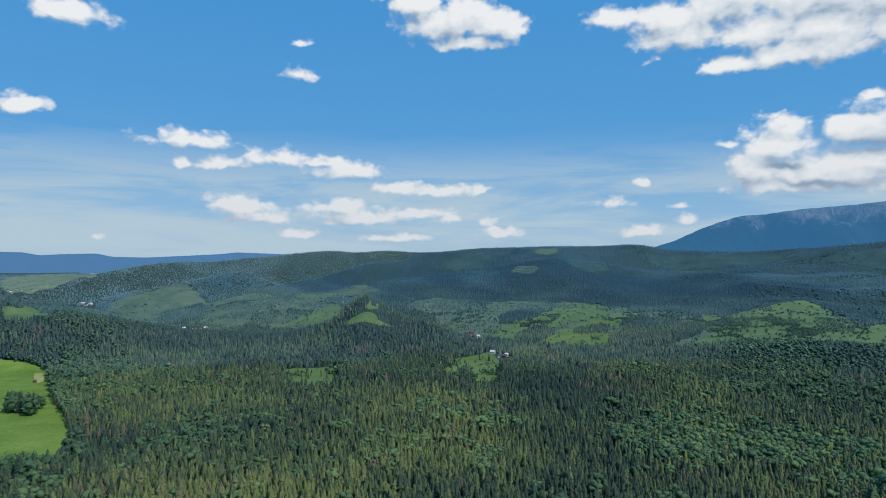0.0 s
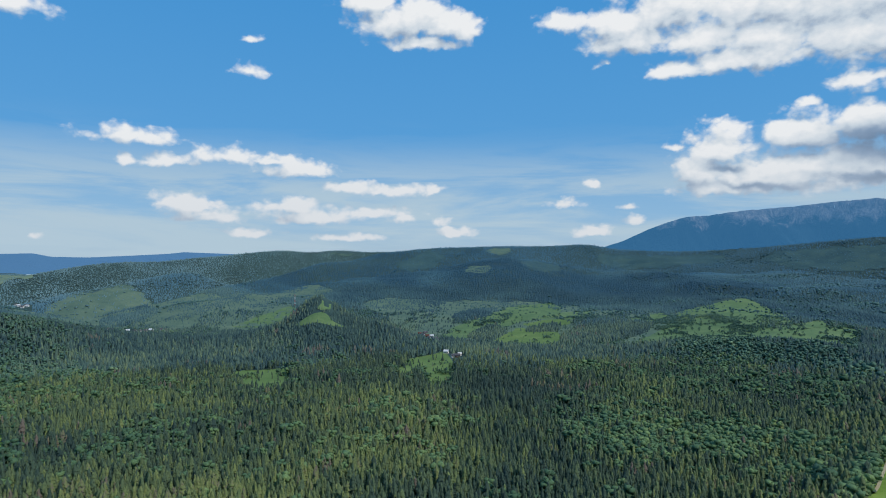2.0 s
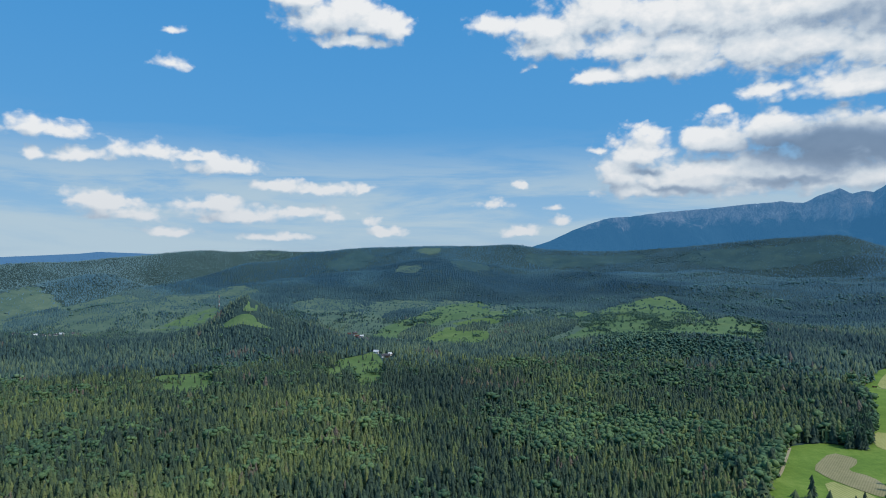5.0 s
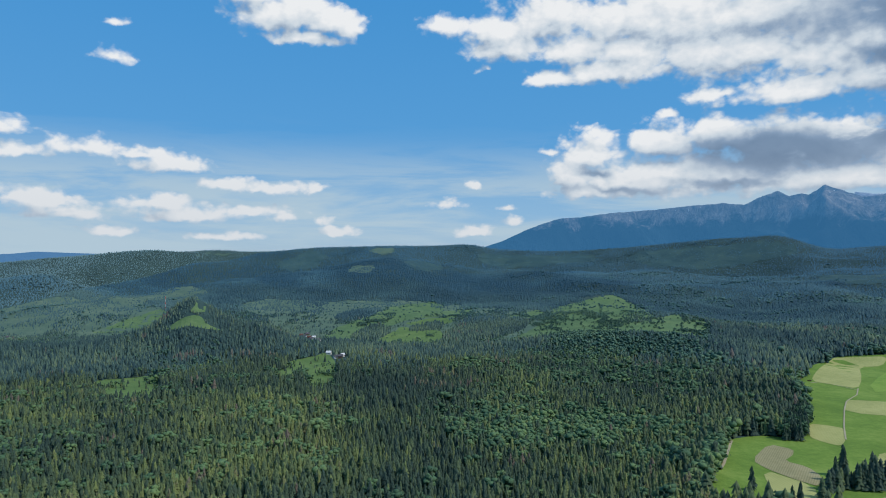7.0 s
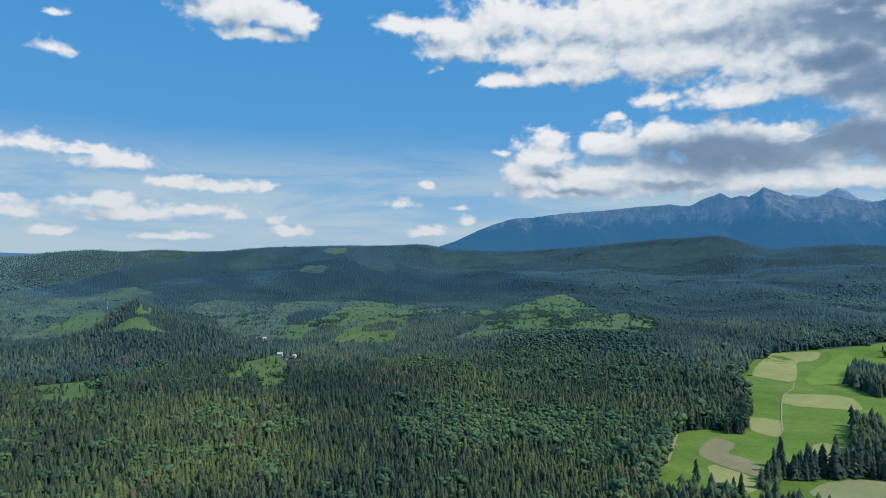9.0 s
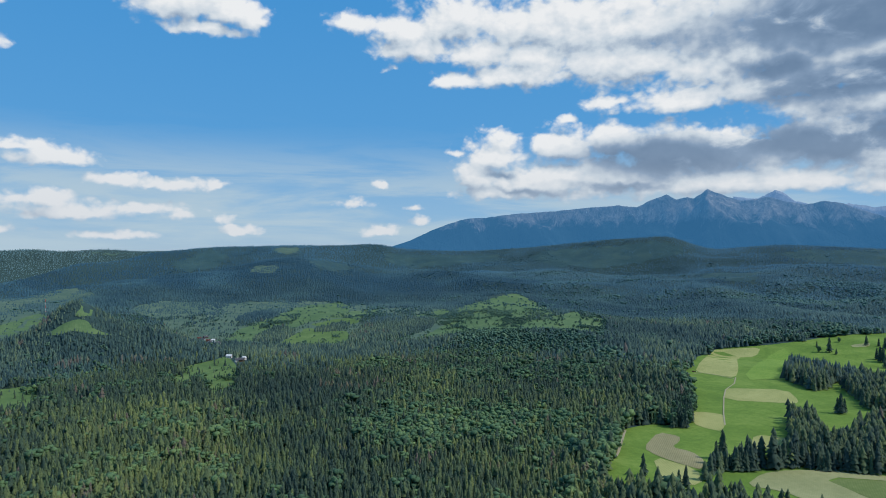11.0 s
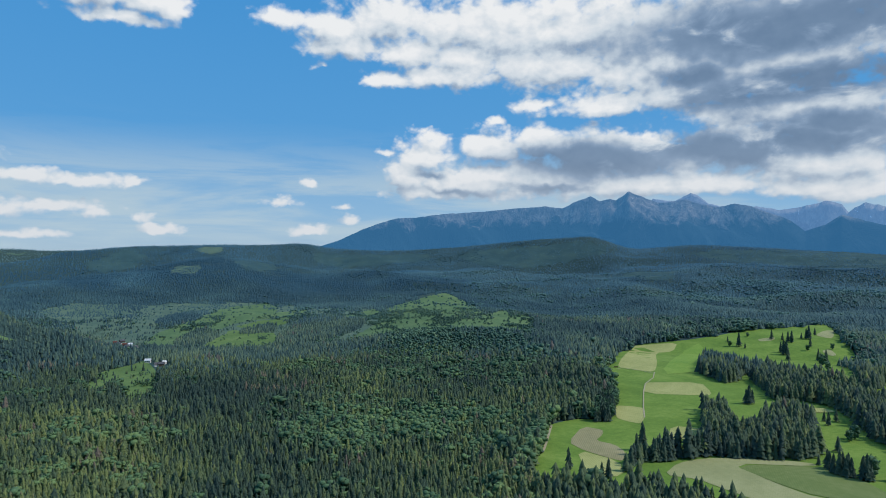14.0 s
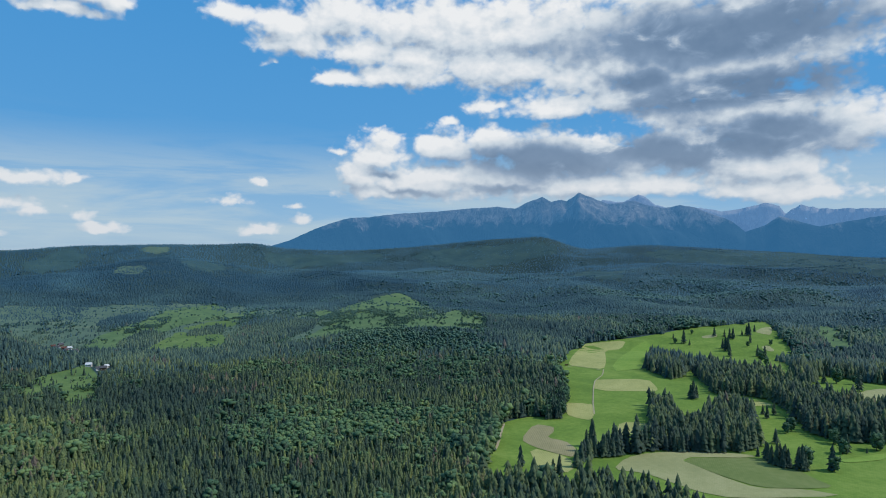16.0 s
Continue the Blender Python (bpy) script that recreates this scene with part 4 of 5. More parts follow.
BALL_V, BALL_F = ball()
BLOCK_V = np.array([(1, 0, 0), (-1, 0, 0), (0, 1, 0), (0, -1, 0), (0, 0, 1), (0, 0, -1.0)])
BLOCK_F = np.array([(4, 0, 2), (4, 2, 1), (4, 1, 3), (4, 3, 0), (5, 2, 0), (5, 1, 2), (5, 3, 1), (5, 0, 3)])


def broadleaf_shape(clumps, seed, cards=0, base=0.12, round_tufts=False):
    """A broad crown one unit tall: uneven tufts with gaps between, and sprays of leaves standing off them."""
    rnd = np.random.RandomState(seed)
    v, f, n, tufts = [], [], 0, []
    bv, bf = (BALL_V, BALL_F) if round_tufts else (BLOCK_V, BLOCK_F)
    for i in range(clumps):
        a, h = 2.4 * i + rnd.rand(), base + 0.14 + (0.86 - base - 0.14) * ((i + 0.5) / clumps) ** 0.85
        bulge = math.sin(math.pi * min(1, (h - base) / (1.14 - base))) ** 0.6
        out = 0.20 * bulge * math.sqrt(rnd.rand() * 0.75 + 0.25) if clumps > 1 else 0
        size = (0.135 + 0.055 * rnd.rand()) * (1.9 if clumps == 1 else 1.35 if clumps < 4 else 1.05 if clumps < 8 else 0.85) * (0.65 + 0.45 * bulge)
        p = bv @ np.linalg.qr(rnd.randn(3, 3))[0] * (1 + (0.16 if round_tufts else 0.3) * rnd.randn(len(bv), 1)) * size * np.array([1, 1, 0.95 if clumps > 1 else 1.3])
        middle = np.array([out * math.cos(a), out * math.sin(a), h if clumps > 1 else 0.55])
        tufts.append((middle, size))
        v.append(p + middle)
        f.append(bf + n)
        n += len(bv)
    for i in range(cards):
        middle, size = tufts[i % clumps]
        way = rnd.randn(3)
        way[2] = abs(way[2]) * 0.9 - 0.15
        way /= np.linalg.norm(way)
        at = middle + way * size * (0.8 + 0.6 * rnd.rand())
        v.append(at + rnd.randn(3, 3) * (0.042 if clumps > 4 else 0.062))
        f.append(np.array([[n, n + 1, n + 2]]))
        n += 3
    return np.concatenate(v), np.concatenate(f)


def stand(name, shapes, at, tall, wide, tint, mat, label, seed):
    """Many trees as one mesh: shapes turned, scaled and set on the land."""
    rnd = np.random.RandomState(seed)
    pick = rnd.randint(0, len(shapes), len(at))
    verts, faces, tints, n = [], [], [], 0
    for s, (sv, sf) in enumerate(shapes):
        w = pick == s
        k = int(w.sum())
        if not k:
            continue
        turn = rnd.rand(k) * 6.2832
        c, q = np.cos(turn)[:, None], np.sin(turn)[:, None]
        t, b = tall[w][:, None], (tall * wide)[w][:, None]
        lean = 0.03 * rnd.randn(k, 2)
        x = (sv[:, 0] * c - sv[:, 1] * q) * b + at[w, 0:1] + lean[:, :1] * sv[:, 2] * t
        y = (sv[:, 0] * q + sv[:, 1] * c) * b + at[w, 1:2] + lean[:, 1:] * sv[:, 2] * t
        z = sv[:, 2] * t + at[w, 2:3]
        verts.append(np.stack([x, y, z], 2).reshape(-1, 3))
        faces.append((sf[None] + (np.arange(k) * len(sv))[:, None, None] + n).reshape(-1, 3))
        tints.append(np.repeat(tint[w], len(sv)))
        n += k * len(sv)
    if not verts:
        return None
    ob = mesh_object(name, np.concatenate(verts), np.concatenate(faces), mat, np.concatenate(tints))
    return tagged(ob, label, "forest", kind="stuff")


# how open land carries trees: share of it under clumps of bushes
BUSHY = {"wooded_pasture": 0.44, "slope_pasture": 0.34, "slope_meadow": 0.12, "bright_meadow": 0.04, "bright_strip_meadow": 0.02, "plain": 0.12, "right_pasture": 0.5, "ridge_pasture": 0.5, "far_pasture": 0.12,
         "clearing": 0.28, "house_meadow": 0.16, "house_side": 0.12}
OPEN_ROUND = [(name, rounded(outline)) for name, kind, outline in OPEN_LAND]
GROVE_ROUND = [rounded(outline, 1) for outline, single in GROVES]
LOOSE_GROVES = [rounded(outline, 1) for outline, single in GROVES if single]
HOUSE_SPOTS = np.array([(h[0], h[1]) for h in HOUSES])


def wooded(x, y):
    """Where trees grow: 1 in the woods, less on bushy pasture, none on fields."""
    share = np.ones(x.shape)
    dx, dy = straying(x, y)
    ex, ey = x + dx, y + dy
    for name, outline in OPEN_ROUND:
        w = inside(ex, ey, outline) if name in BUSHY or name == "open_valley" else inside(x + (ex - x) * 0.2, y + (ey - y) * 0.2, outline)
        share[w] = BUSHY.get(name, 0.0)
    for outline in GROVE_ROUND:
        share[inside(x, y, outline)] = 0.95
    for outline in LOOSE_GROVES:
        share[inside(x, y, outline)] = 0.0
    clump = wander(x, y, 48, 31, 3)
    fine = wander(x, y, 17, 37, 2)
    bushes = (share < 0.9) & (share > 0)
    keep = share > 0.9
    # hedges and tree belts run up the slopes
    u, v = 0.36 * x + 0.93 * y, 0.93 * x - 0.36 * y
    belt = wander(u / 6, v, 62, 43, 3)
    mixed = 0.35 * clump + 0.25 * fine + 0.40 * belt
    keep |= bushes & (mixed > 0.66 - 0.36 * share)
    # single bushes strewn over the grass
    keep |= bushes & (lattice(np.floor(x * 3), np.floor(y * 3), 7) > 0.97 - 0.26 * share)
    for hx, hy in HOUSE_SPOTS:
        far = math.hypot(hx, hy)
        along, off = (x * hx + y * hy) / far - far, (x * hy - y * hx) / far
        keep &= ~((np.abs(off) < 13) & (along < 15) & (along > -85))
    return keep, bushes


# leafier (+) and purer spruce (-) stands: bearing, distance, by how much, half width in degrees, half depth
STANDS = [(-22, 3700, 0.26, 9, 500), (-8, 3950, 0.2, 5, 300), (5, 2800, -0.2, 16, 500), (20, 2500, -0.15, 10, 400), (55, 2600, 0.22, 9, 500), (63, 3300, 0.2, 8, 500),
          (40, 3600, 0.15, 6, 300), (-20, 1450, -0.15, 8, 150), (30, 1350, 0.15, 6, 160), (12, 1000, -0.12, 8, 250), (27, 700, 0.1, 8, 150), (-5, 1280, 0.1, 4, 90), (-14, 3000, 0.15, 5, 300)]
# cloud shade (-) and sunlit slopes (+) put into the tree tints, in the same terms
SUN_SHADE_TONES = [(-21, 3800, 0.55, 8, 380), (-9, 4060, 0.50, 6, 220), (-27, 3450, 0.35, 5, 250), (-18, 2900, -0.25, 2.5, 160), (-8, 3050, -0.40, 5, 380), (0, 3400, -0.35, 6, 420), (9, 2750, -0.40, 10, 380), (14, 3250, -0.1, 6, 200),
         (8, 3900, 0.14, 9, 180), (24, 3800, 0.12, 8, 220), (25, 2700, -0.35, 9, 350), (34, 3400, 0.18, 8, 350), (33, 2300, -0.15, 7, 250), (-28, 2450, -0.2, 5, 200),
         (55, 2700, 0.12, 10, 500), (45, 3700, 0.2, 8, 300), (-34, 1500, -0.28, 5, 140), (-22, 1450, -0.2, 7, 140), (-6, 1420, 0.05, 5, 120), (12, 950, -0.25, 9, 200),
         (-8, 560, 0.22, 16, 140), (-25, 560, 0.1, 8, 120), (25, 520, 0.25, 10, 80), (40, 1500, -0.2, 5, 150)]
# from, to, spacing, spruce (tiers, rim points), broadleaf (tufts, sprays)
ZONES = [(425, 760, 5.0, (7, 9), (9, 80)), (760, 1150, 5.3, (5, 6), (6, 26)), (1150, 2000, 6.0, (2, 5), (4, 6)),
         (2000, 3000, 7.6, (1, 5), (1, 1)), (3000, 4330, 9.6, (1, 4), (1, 0))]
for number, (near, far, cell, (tiers, rim), (tufts, sprays)) in enumerate(ZONES):
    rnd = np.random.RandomState(100 + number)
    gx, gy = np.meshgrid(np.arange(-far, far, cell), np.arange(-200, far, cell))
    gx, gy = (gx + cell * 0.9 * rnd.rand(*gx.shape)).ravel(), (gy + cell * 0.9 * rnd.rand(*gy.shape)).ravel()
    d, b = np.hypot(gx, gy), np.degrees(np.arctan2(gx, gy))
    ok = (d >= near) & (d < far) & (b > -37.5) & (b < 71.5)
    gx, gy, d, b = gx[ok], gy[ok], d[ok], b[ok]
    keep, bushes = wooded(gx, gy)
    gx, gy, d, b, bushes = gx[keep], gy[keep], d[keep], b[keep], bushes[keep]
    n = len(gx)
    at = np.stack([gx, gy, ground(gx, gy)], 1)
    mix = 0.5 + 0.75 * (wander(gx, gy, 130, 51, 4) - 0.5) + 0.12 * rnd.randn(n)
    lean_leafy = np.interp(b, [-37, -30, -26, -5, 12, 22, 36, 42, 72], [0.10, 0.08, -0.02, -0.11, -0.06, 0.03, 0.04, -0.08, -0.08])
    for bearing, distance, more, across, deep in STANDS:
        u, v = (b - bearing) / across, (d - distance) / deep
        lean_leafy = lean_leafy + more * np.exp(-u * u - v * v)
    lean_leafy = lean_leafy + np.where(d > 2000, -0.10, 0) + np.where(bushes, 0.12, 0)
    for name, outline in OPEN_ROUND:
        if name in ("open_valley", "left_meadow", "house_meadow", "slope_meadow", "bright_meadow"):
            fringe = sum(inside(gx + 16 * i, gy + 16 * j, outline).astype(float) for i, j in ((1, 0), (-1, 0), (0, 1), (0, -1)))
            lean_leafy = lean_leafy + 0.07 * np.minimum(fringe, 2)
    for outline in GROVE_ROUND:
        lean_leafy = lean_leafy - 0.45 * inside(gx, gy, outline)
    leafy = mix + lean_leafy > np.interp(d, [1300, 1900], [0.67, 0.61])
    few = ~(leafy & ~bushes & (d < 1700) & (rnd.rand(n) < 0.25)) & ~(rnd.rand(n) < 0.04)
    gx, gy, d, b, bushes, leafy, at, n = gx[few], gy[few], d[few], b[few], bushes[few], leafy[few], at[few], int(few.sum())
    age = wander(gx, gy, 90, 61, 3)
    tall = (9.5 + 9.5 * age) * (1 + 0.20 * rnd.randn(n))
    tall = np.where(bushes, tall * np.interp(d, [1300, 2000], [0.5, 0.75]), tall)
    tall = np.clip(np.where(leafy, tall * 0.9, tall), 3.5, 32) * np.interp(d, [1350, 1650, 2000, 3000, 4000], [1, 0.8, 0.62, 0.50, 0.42])
    tall = tall * np.where(d < 1900, np.interp(b, [33, 40], [1.0, 1.5]), 1.0)
    tall = tall * (1 - 0.5 * np.exp(-((gx + 165) ** 2 + (gy - 1410) ** 2) / 110 ** 2))
    grow = np.interp(d, [1400, 1700, 2200, 3000, 4000], [1.05, 1.25, 1.8, 2.2, 2.3])
    tint = np.clip(0.42 + np.interp(d, [1400, 2500], [0.22, 0.08]) * rnd.randn(n) + 0.9 * (wander(gx, gy, 160, 71, 3) - 0.5) + np.interp(d, [1500, 2300], [0, 0.8]) * (wander(gx, gy, 420, 73, 3) - 0.5), 0, 0.88)
    for bearing, distance, more, across, deep in SUN_SHADE_TONES:
        u, v = (b - bearing) / across, (d - distance) / deep
        tint = np.clip(tint + more * np.exp(-u * u - v * v), 0, 0.88)
    tint = np.minimum(tint, np.interp(d, [1500, 2200], [0.88, 0.62]))
    sick = wander(gx, gy, 55, 81, 2) + 0.35 * rnd.rand(n) > 1.06
    tint = np.where(sick & ~leafy & (d < 1900), 0.99, tint)
    wide = grow * np.where(leafy, np.where(d < 1700, 1.05, 0.95), 0.85) * (1 + 0.5 * rnd.rand(n))
    # the farther a tree, the more haze its leaf colour holds
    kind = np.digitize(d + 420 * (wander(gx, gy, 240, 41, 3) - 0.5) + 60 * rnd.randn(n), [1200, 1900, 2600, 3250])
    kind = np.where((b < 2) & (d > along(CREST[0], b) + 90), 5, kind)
    firs = [spruce_shape(tiers, rim, 10 * number + i) for i in range(4)]
    crowns = [broadleaf_shape(tufts, 10 * number + i, sprays, round_tufts=number < 1) for i in range(4)]
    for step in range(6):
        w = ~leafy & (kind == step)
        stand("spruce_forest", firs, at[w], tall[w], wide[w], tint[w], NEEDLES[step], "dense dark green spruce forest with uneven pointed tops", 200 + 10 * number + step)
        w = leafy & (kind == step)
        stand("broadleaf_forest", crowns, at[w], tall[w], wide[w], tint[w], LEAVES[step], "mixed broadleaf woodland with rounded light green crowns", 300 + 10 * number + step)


def part(name, bm, mat, parent, label=""):
    """One mesh under a thing or under a part of it."""
    me = bpy.data.meshes.new(name)
    bm.to_mesh(me)
    bm.free()
    me.materials.append(mat)
    ob = new(name, me)
    ob.parent = parent
    return tagged(ob, label) if label else ob


def shape_bm(verts, faces):
    bm = bmesh.new()
    vs = [bm.verts.new(p) for p in verts]
    for f in faces:
        bm.faces.new([vs[i] for i in f])
    return bm


def trunk_bm(tall, thick):
    bm = bmesh.new()
    bmesh.ops.create_cone(bm, segments=7, radius1=thick, radius2=thick * 0.35, depth=tall, matrix=Matrix.Translation((0, 0, tall / 2)))
    return bm


def tree(kind, seed):
    """A lone tree, 10 m tall, as a pattern to copy."""
    if kind == "s":
        ob = tagged(new("spruce_tree"), "lone dark green spruce standing on the meadow", "tree", "lone meadow trees")
        part("trunk", trunk_bm(6.0, 0.22), BARK, ob)
        v, f = spruce_shape(9, 11, seed, 0.235)
    else:
        ob = tagged(new("broadleaf_tree"), "lone rounded broadleaf tree standing on the meadow", "tree", "lone meadow trees")
        part("trunk", trunk_bm(4.5, 0.28), BARK, ob)
        v, f = broadleaf_shape(12, seed, 200, base=0.02, round_tufts=True)
    crown = part("crown", shape_bm(v * 10, f), SPRUCE if kind == "s" else BROADLEAF, ob)
    crown.data.attributes.new("tint", "FLOAT", "POINT").data.foreach_set("value", np.full(len(v), 0.12 + 0.08 * (seed % 4), dtype=np.float32))
    return ob


# lone trees: place, height, kind
LONE_TREES = [
    (1294, 913, 34.0, "s"),
    (1279, 925, 14.4, "b"),
    (1292, 896, 14.2, "s"),
    (1399, 902, 24.1, "s"),
    (1414, 885, 18.5, "s"),
    (1410, 869, 25.6, "s"),
    (1411, 861, 29.1, "s"),
    (1462, 869, 14.9, "s"),
    (1470, 862, 26.1, "s"),
    (1470, 856, 34.0, "s"),
    (1412, 819, 21.3, "s"),
    (1378, 805, 13.9, "b"),
    (1313, 819, 34.0, "s"),
    (1323, 832, 24.3, "s"),
    (1316, 815, 34.0, "s"),
    (1282, 790, 26.6, "s"),
    (1359, 771, 17.0, "s"),
    (1319, 733, 29.3, "s"),
    (1273, 716, 25.3, "b"),
    (1192, 659, 17.6, "b"),
    (1325, 753, 19.8, "s"),
    (774, 531, 27.5, "s"),
    (784, 533, 19.2, "s"),
    (772, 534, 21.2, "s"),
    (626, 284, 25.5, "s"),
    (626, 282, 15.6, "b"),
    (628, 286, 14.2, "s"),
    (716, 324, 17.8, "b"),
    (714, 321, 11.3, "b"),
    (687, 302, 16.9, "b"),
    (693, 301, 21.6, "s"),
    (711, 290, 6.2, "s"),
    (750, 307, 21.2, "s"),
    (728, 288, 20.3, "b"),
    (732, 286, 14.1, "b"),
    (663, 661, 8.9, "b"),
    (665, 667, 7.9, "b"),
    (608, 345, 10.6, "s"),
    (1041, 435, 34.0, "s"),
    (1063, 495, 21.9, "s"),
    (1100, 465, 17.0, "b"),
    (1161, 465, 17.5, "s"),
    (1084, 486, 26.9, "b"),
    (784, 424, 17.2, "s"),
    (726, 373, 17.3, "b"),
    (713, 372, 13.7, "b"),
    (1376, 948, 11.3, "b"),
    (1310, 953, 12.9, "s"),
    (1531, 877, 19.2, "s"),
    (1430, 781, 14.0, "b"),
    (495, 458, 30.3, "s"),
    (478, 450, 23.3, "s"),
    (391, 451, 21.6, "s"),
    (773, 432, 13.4, "s"),
    (759, 419, 16.8, "s"),
    (403, 420, 15.3, "s"),
    (407, 416, 19.4, "s"),
    (1056, 588, 13.1, "s"),
    (1008, 513, 14.4, "b"),
    (-358, 518, 25.1, "s"),
    (-379, 573, 8.3, "b"),
    (-299, 558, 9.5, "s"),
    (-515, 806, 19.5, "b"),
    (-6, 1197, 13.1, "s"),
    (7, 1137, 13.8, "s"),
    (89, 1209, 14.7, "s"),
]
rnd = np.random.RandomState(77)
for outline in LOOSE_GROVES:
    xs, ys = [p[0] for p in outline], [p[1] for p in outline]
    gx, gy = np.meshgrid(np.arange(min(xs), max(xs), 5.6), np.arange(min(ys), max(ys), 5.6))
    gx, gy = (gx + 4 * rnd.rand(*gx.shape)).ravel(), (gy + 4 * rnd.rand(*gy.shape)).ravel()
    w = inside(gx, gy, outline)
    for x, y in zip(gx[w], gy[w]):
        kind = "b" if rnd.rand() < (0.75 if x < 0 else 0.35) else "s"
        LONE_TREES.append((float(x), float(y), float((14 if kind == "b" else 17) + 7 * rnd.rand() + (6 if x < 0 else 0)), kind))
PATTERNS = {kind: [tree(kind, 900 + i) for i in range(4)] for kind in "sb"}
used = set()
for i, (x, y, tall, kind) in enumerate(LONE_TREES):
    z = float(ground(np.array([x]), np.array([y]))[0])
    m = pose(x, y, z, 0, 0, 77 * i) @ Matrix.Diagonal((tall / 10, tall / 10, tall / 10, 1))
    pattern = PATTERNS[kind][i % 4]
    if pattern in used:
        copy_thing(pattern, m).scale = (tall / 10,) * 3
    else:
        PATTERNS[kind][i % 4].matrix_basis = Matrix.Identity(4)
        used.add(pattern)
        first = copy_thing(pattern, m)
        first.scale = (tall / 10,) * 3
for group in PATTERNS.values():
    for pattern in group:
        for o in (*pattern.children_recursive, pattern):
            bpy.data.objects.remove(o)


# ---- houses ----
def box_bm(x0, x1, y0, y1, z0, z1):
    bm = bmesh.new()
    bmesh.ops.create_cube(bm, size=1.0, matrix=Matrix.Translation(((x0 + x1) / 2, (y0 + y1) / 2, (z0 + z1) / 2)) @ Matrix.Diagonal((x1 - x0, y1 - y0, z1 - z0, 1)))
    return bm


WALLS = {"w": (PLASTER, "white plastered"), "d": (TIMBER, "dark timber")}
ROOFS = {"l": (ROOF_METAL, "pale metal"), "d": (ROOF_DARK, "dark grey"), "r": (ROOF_RED, "red-brown")}


def house(x, y, long, wall, roof, turn):
    """A village house: walls, gabled roof with eaves, windows, a door and a chimney."""
    z = float(ground(np.array([x]), np.array([y]))[0])
    wide, high = long * 0.68, 3.2 + long * 0.10
    ridge = high + wide * 0.42
    ob = tagged(new("house"), f"small village house with {WALLS[wall][1]} walls and {ROOFS[roof][1]} gabled roof", "house", "village houses")
    l, w = long / 2, wide / 2
    v = [(-l, -w, -1.5), (l, -w, -1.5), (l, w, -1.5), (-l, w, -1.5), (-l, -w, high), (l, -w, high), (l, w, high), (-l, w, high), (-l, 0, ridge - 0.25), (l, 0, ridge - 0.25)]
    part("wall", shape_bm(v, [(0, 1, 5, 4), (2, 3, 7, 6), (1, 2, 6, 9, 5), (3, 0, 4, 8, 7), (0, 3, 2, 1)]), WALLS[wall][0], ob)
    e, s = l + 0.6, w + 0.7
    drop = high - 0.7 * 0.42 / 0.5 * 0.85
    rv = [(-e, -s, drop), (e, -s, drop), (e, 0, ridge), (-e, 0, ridge), (-e, s, drop), (e, s, drop)]
    rv += [(a, b, c + 0.28) for a, b, c in rv]
    cover = part("roof", shape_bm(rv, [(0, 3, 2, 1), (3, 4, 5, 2), (6, 7, 8, 9), (9, 8, 11, 10), (0, 1, 7, 6), (4, 10, 11, 5), (0, 6, 9, 3), (3, 9, 10, 4), (1, 2, 8, 7), (2, 5, 11, 8)]), ROOFS[roof][0], ob)
    part("chimney", box_bm(l * 0.3, l * 0.3 + 0.7, -0.35, 0.35, ridge - 1.2, ridge + 0.9), PLASTER, cover)
    for i in range(3):
        cx = -l + long * (i + 0.75) / 3.5
        for side in (-1, 1):
            pane = part("window", box_bm(cx - 0.55, cx + 0.55, side * w - 0.06, side * w + 0.06, 1.0, 2.3), PANE, ob)
            part("sill", box_bm(cx - 0.65, cx + 0.65, side * w - 0.12, side * w + 0.12, 0.9, 0.99), PLASTER, pane)
    for side in (-1, 1):
        part("window", box_bm(side * l - 0.06, side * l + 0.06, -0.5, 0.5, high - 0.6, high + 0.5), PANE, ob)
    part("door", box_bm(l - 1.6, l - 0.7, -w - 0.05, -w + 0.05, 0, 2.05), TIMBER, ob)
    ob.matrix_basis = pose(x, y, z + 0.5, 0, 0, turn)


for i, (x, y, long, wall, roof) in enumerate(HOUSES):
    house(x, y, long, wall, roof, (37 * i) % 60 - 20)


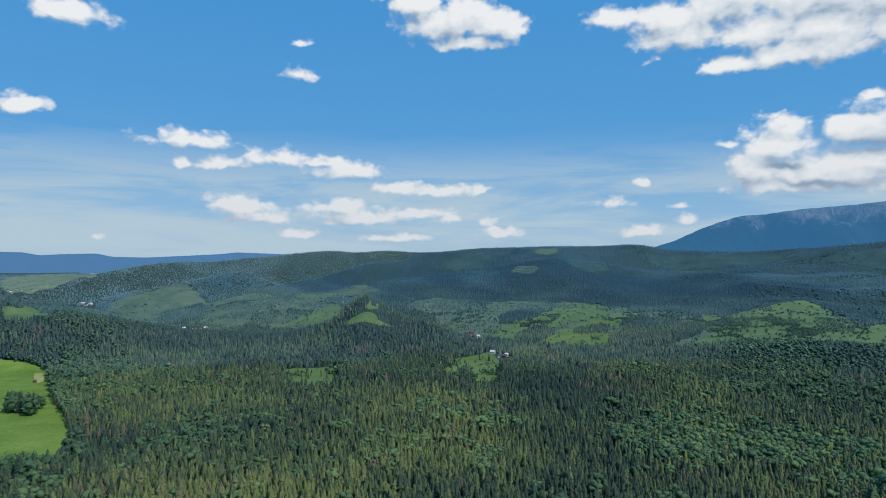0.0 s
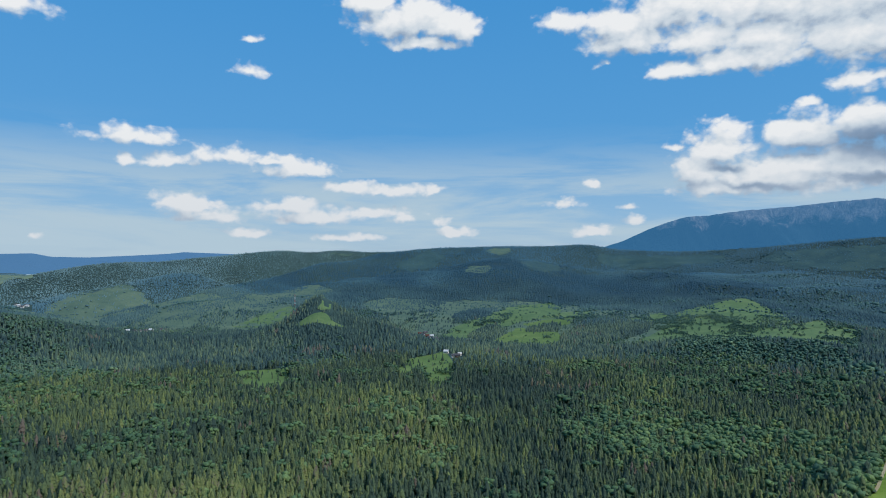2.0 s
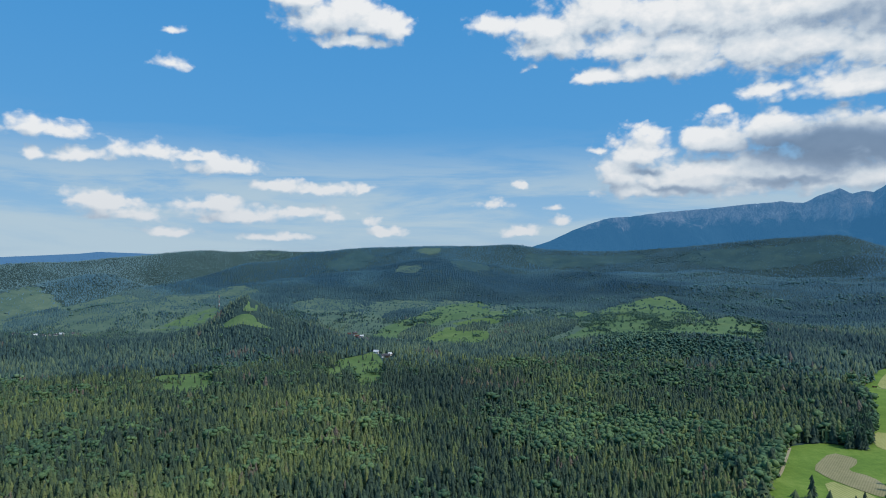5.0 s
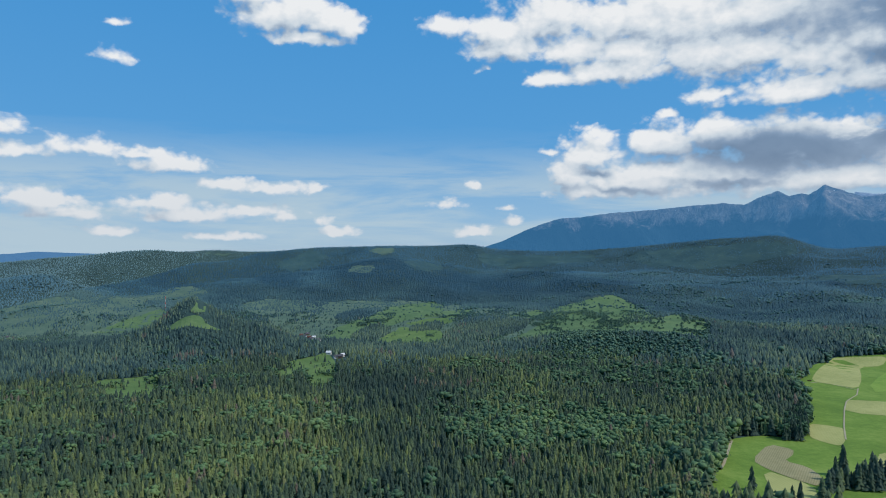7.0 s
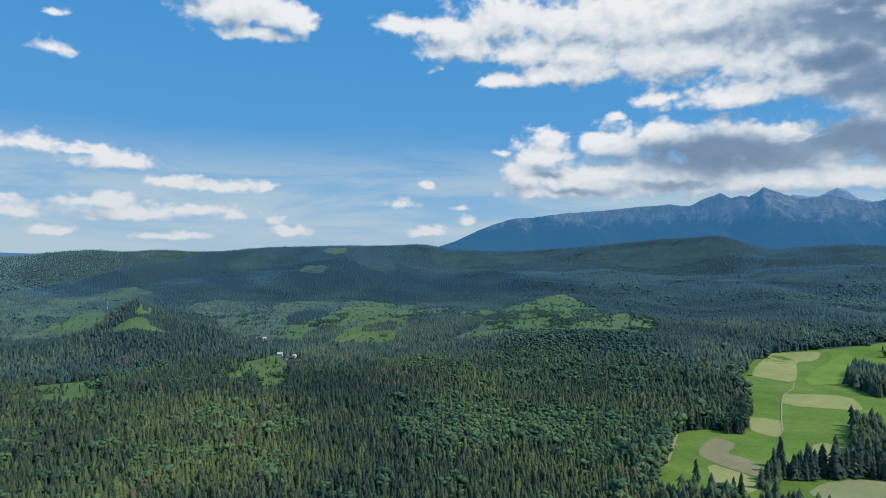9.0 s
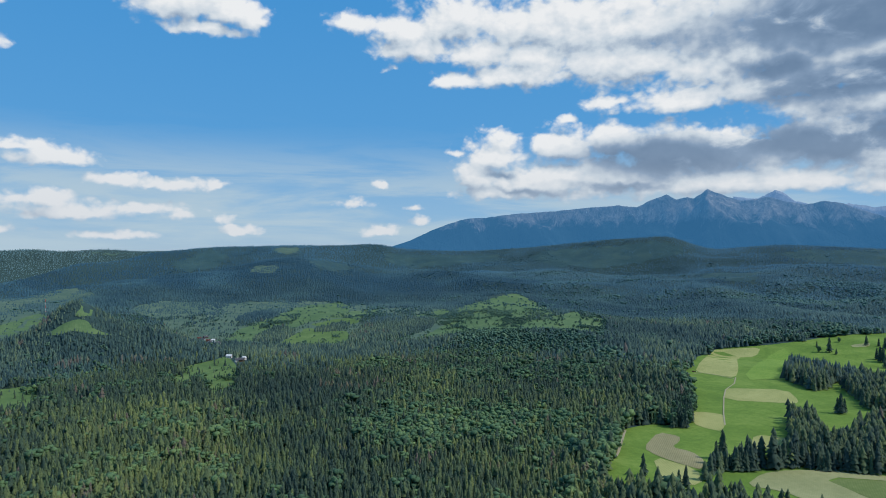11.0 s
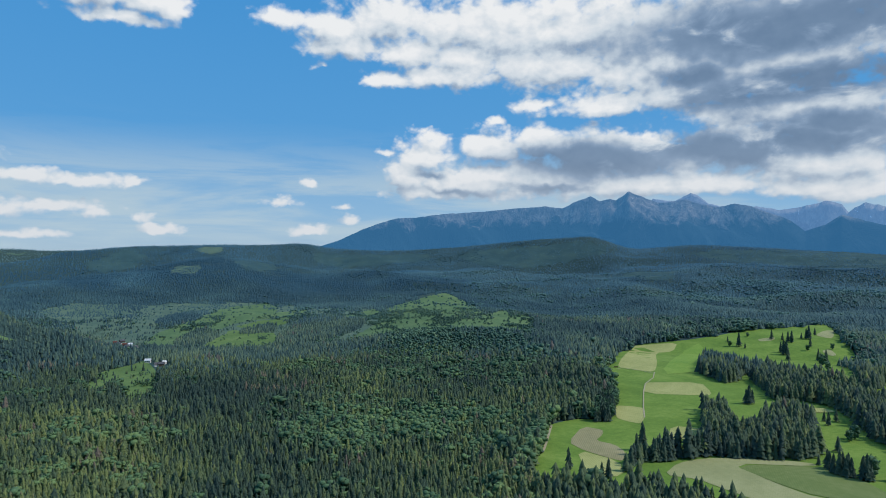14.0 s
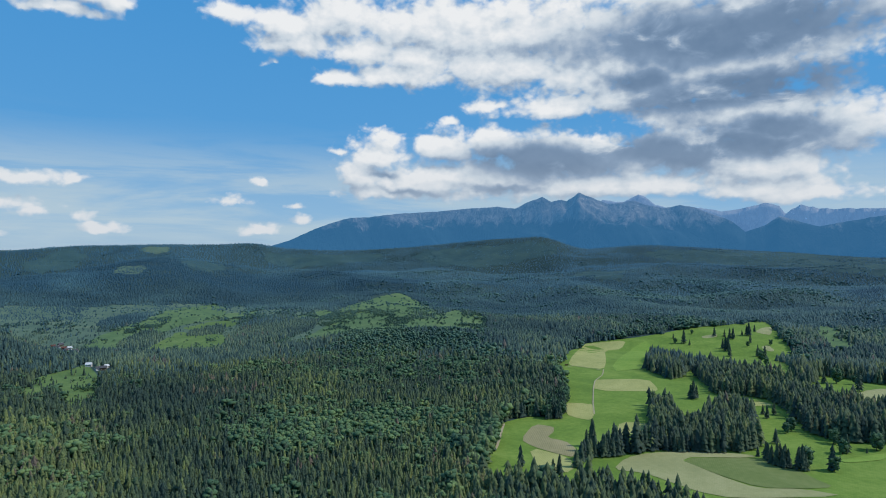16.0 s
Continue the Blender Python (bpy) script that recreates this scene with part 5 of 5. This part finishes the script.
def mast(x, y):
    """A slender red and white radio mast."""
    z = float(ground(np.array([x]), np.array([y]))[0])
    ob = tagged(new("radio_mast"), "slender red and white lattice radio mast on the hillside", "mast")
    for i in range(5):
        a, b = 1.3 - 0.2 * i, 1.1 - 0.2 * i
        bm = bmesh.new()
        for c in range(3):
            t = 2.0944 * c
            p, q = Vector((a * math.cos(t), a * math.sin(t), 8 * i)), Vector((b * math.cos(t), b * math.sin(t), 8 * i + 8))
            r = Vector((a * math.cos(t + 2.0944), a * math.sin(t + 2.0944), 8 * i))
            for s, e in ((p, q), (r, q), (p, r)):
                way = e - s
                bmesh.ops.create_cone(bm, segments=5, radius1=0.16, radius2=0.16, depth=way.length, matrix=Matrix.Translation((s + e) / 2) @ way.to_track_quat("Z", "Y").to_matrix().to_4x4())
        part("section", bm, STEEL if i % 2 else STEEL_RED, ob)
    ob.matrix_basis = pose(x, y, z, 0, 0, 10)


mast(*MAST)


def shed(x, y):
    """A low timber hay shed on the meadow."""
    z = float(ground(np.array([x]), np.array([y]))[0])
    ob = tagged(new("hay_shed"), "small weathered timber hay shed beside a mown patch", "shed")
    part("wall", box_bm(-2.5, 2.5, -1.8, 1.8, -0.5, 2.4), TIMBER, ob)
    part("roof", shape_bm([(-3, -2.4, 2.2), (3, -2.4, 2.2), (3, 0, 3.9), (-3, 0, 3.9), (-3, 2.4, 2.2), (3, 2.4, 2.2)], [(0, 1, 2, 3), (3, 2, 5, 4)]), ROOF_DARK, ob)
    part("door", box_bm(-0.8, 0.8, -1.9, -1.8, 0, 2.0), BARK, ob)
    ob.matrix_basis = pose(x, y, z + 0.6, 0, 0, 25)


def trailer(x, y):
    """A farm trailer: bed with low boards, drawbar and four wheels."""
    z = float(ground(np.array([x]), np.array([y]))[0])
    ob = tagged(new("farm_trailer"), "brown wooden farm trailer parked at the field corner", "trailer")
    part("bed", box_bm(-3.2, 3.2, -1.2, 1.2, 0.9, 1.1), TIMBER, ob)
    for side in (-1, 1):
        part("side_board", box_bm(-3.2, 3.2, side * 1.2 - 0.05, side * 1.2 + 0.05, 1.1, 2.0), TIMBER, ob)
        part("end_board", box_bm(side * 3.2 - 0.05, side * 3.2 + 0.05, -1.15, 1.15, 1.1, 2.0), TIMBER, ob)
        for at in (-2.1, 2.1):
            bm = bmesh.new()
            bmesh.ops.create_cone(bm, cap_ends=True, segments=18, radius1=0.5, radius2=0.5, depth=0.3, matrix=Matrix.Translation((at, side * 1.0, 0.5)) @ Matrix.Rotation(radians(90), 4, "X"))
            part("wheel", bm, ROOF_DARK, ob)
    part("drawbar", box_bm(3.2, 5.2, -0.08, 0.08, 0.8, 0.95), STEEL, ob)
    ob.matrix_basis = pose(x, y, z + 0.65, 0, 0, -20)


shed(*SHED)
trailer(*TRAILER)
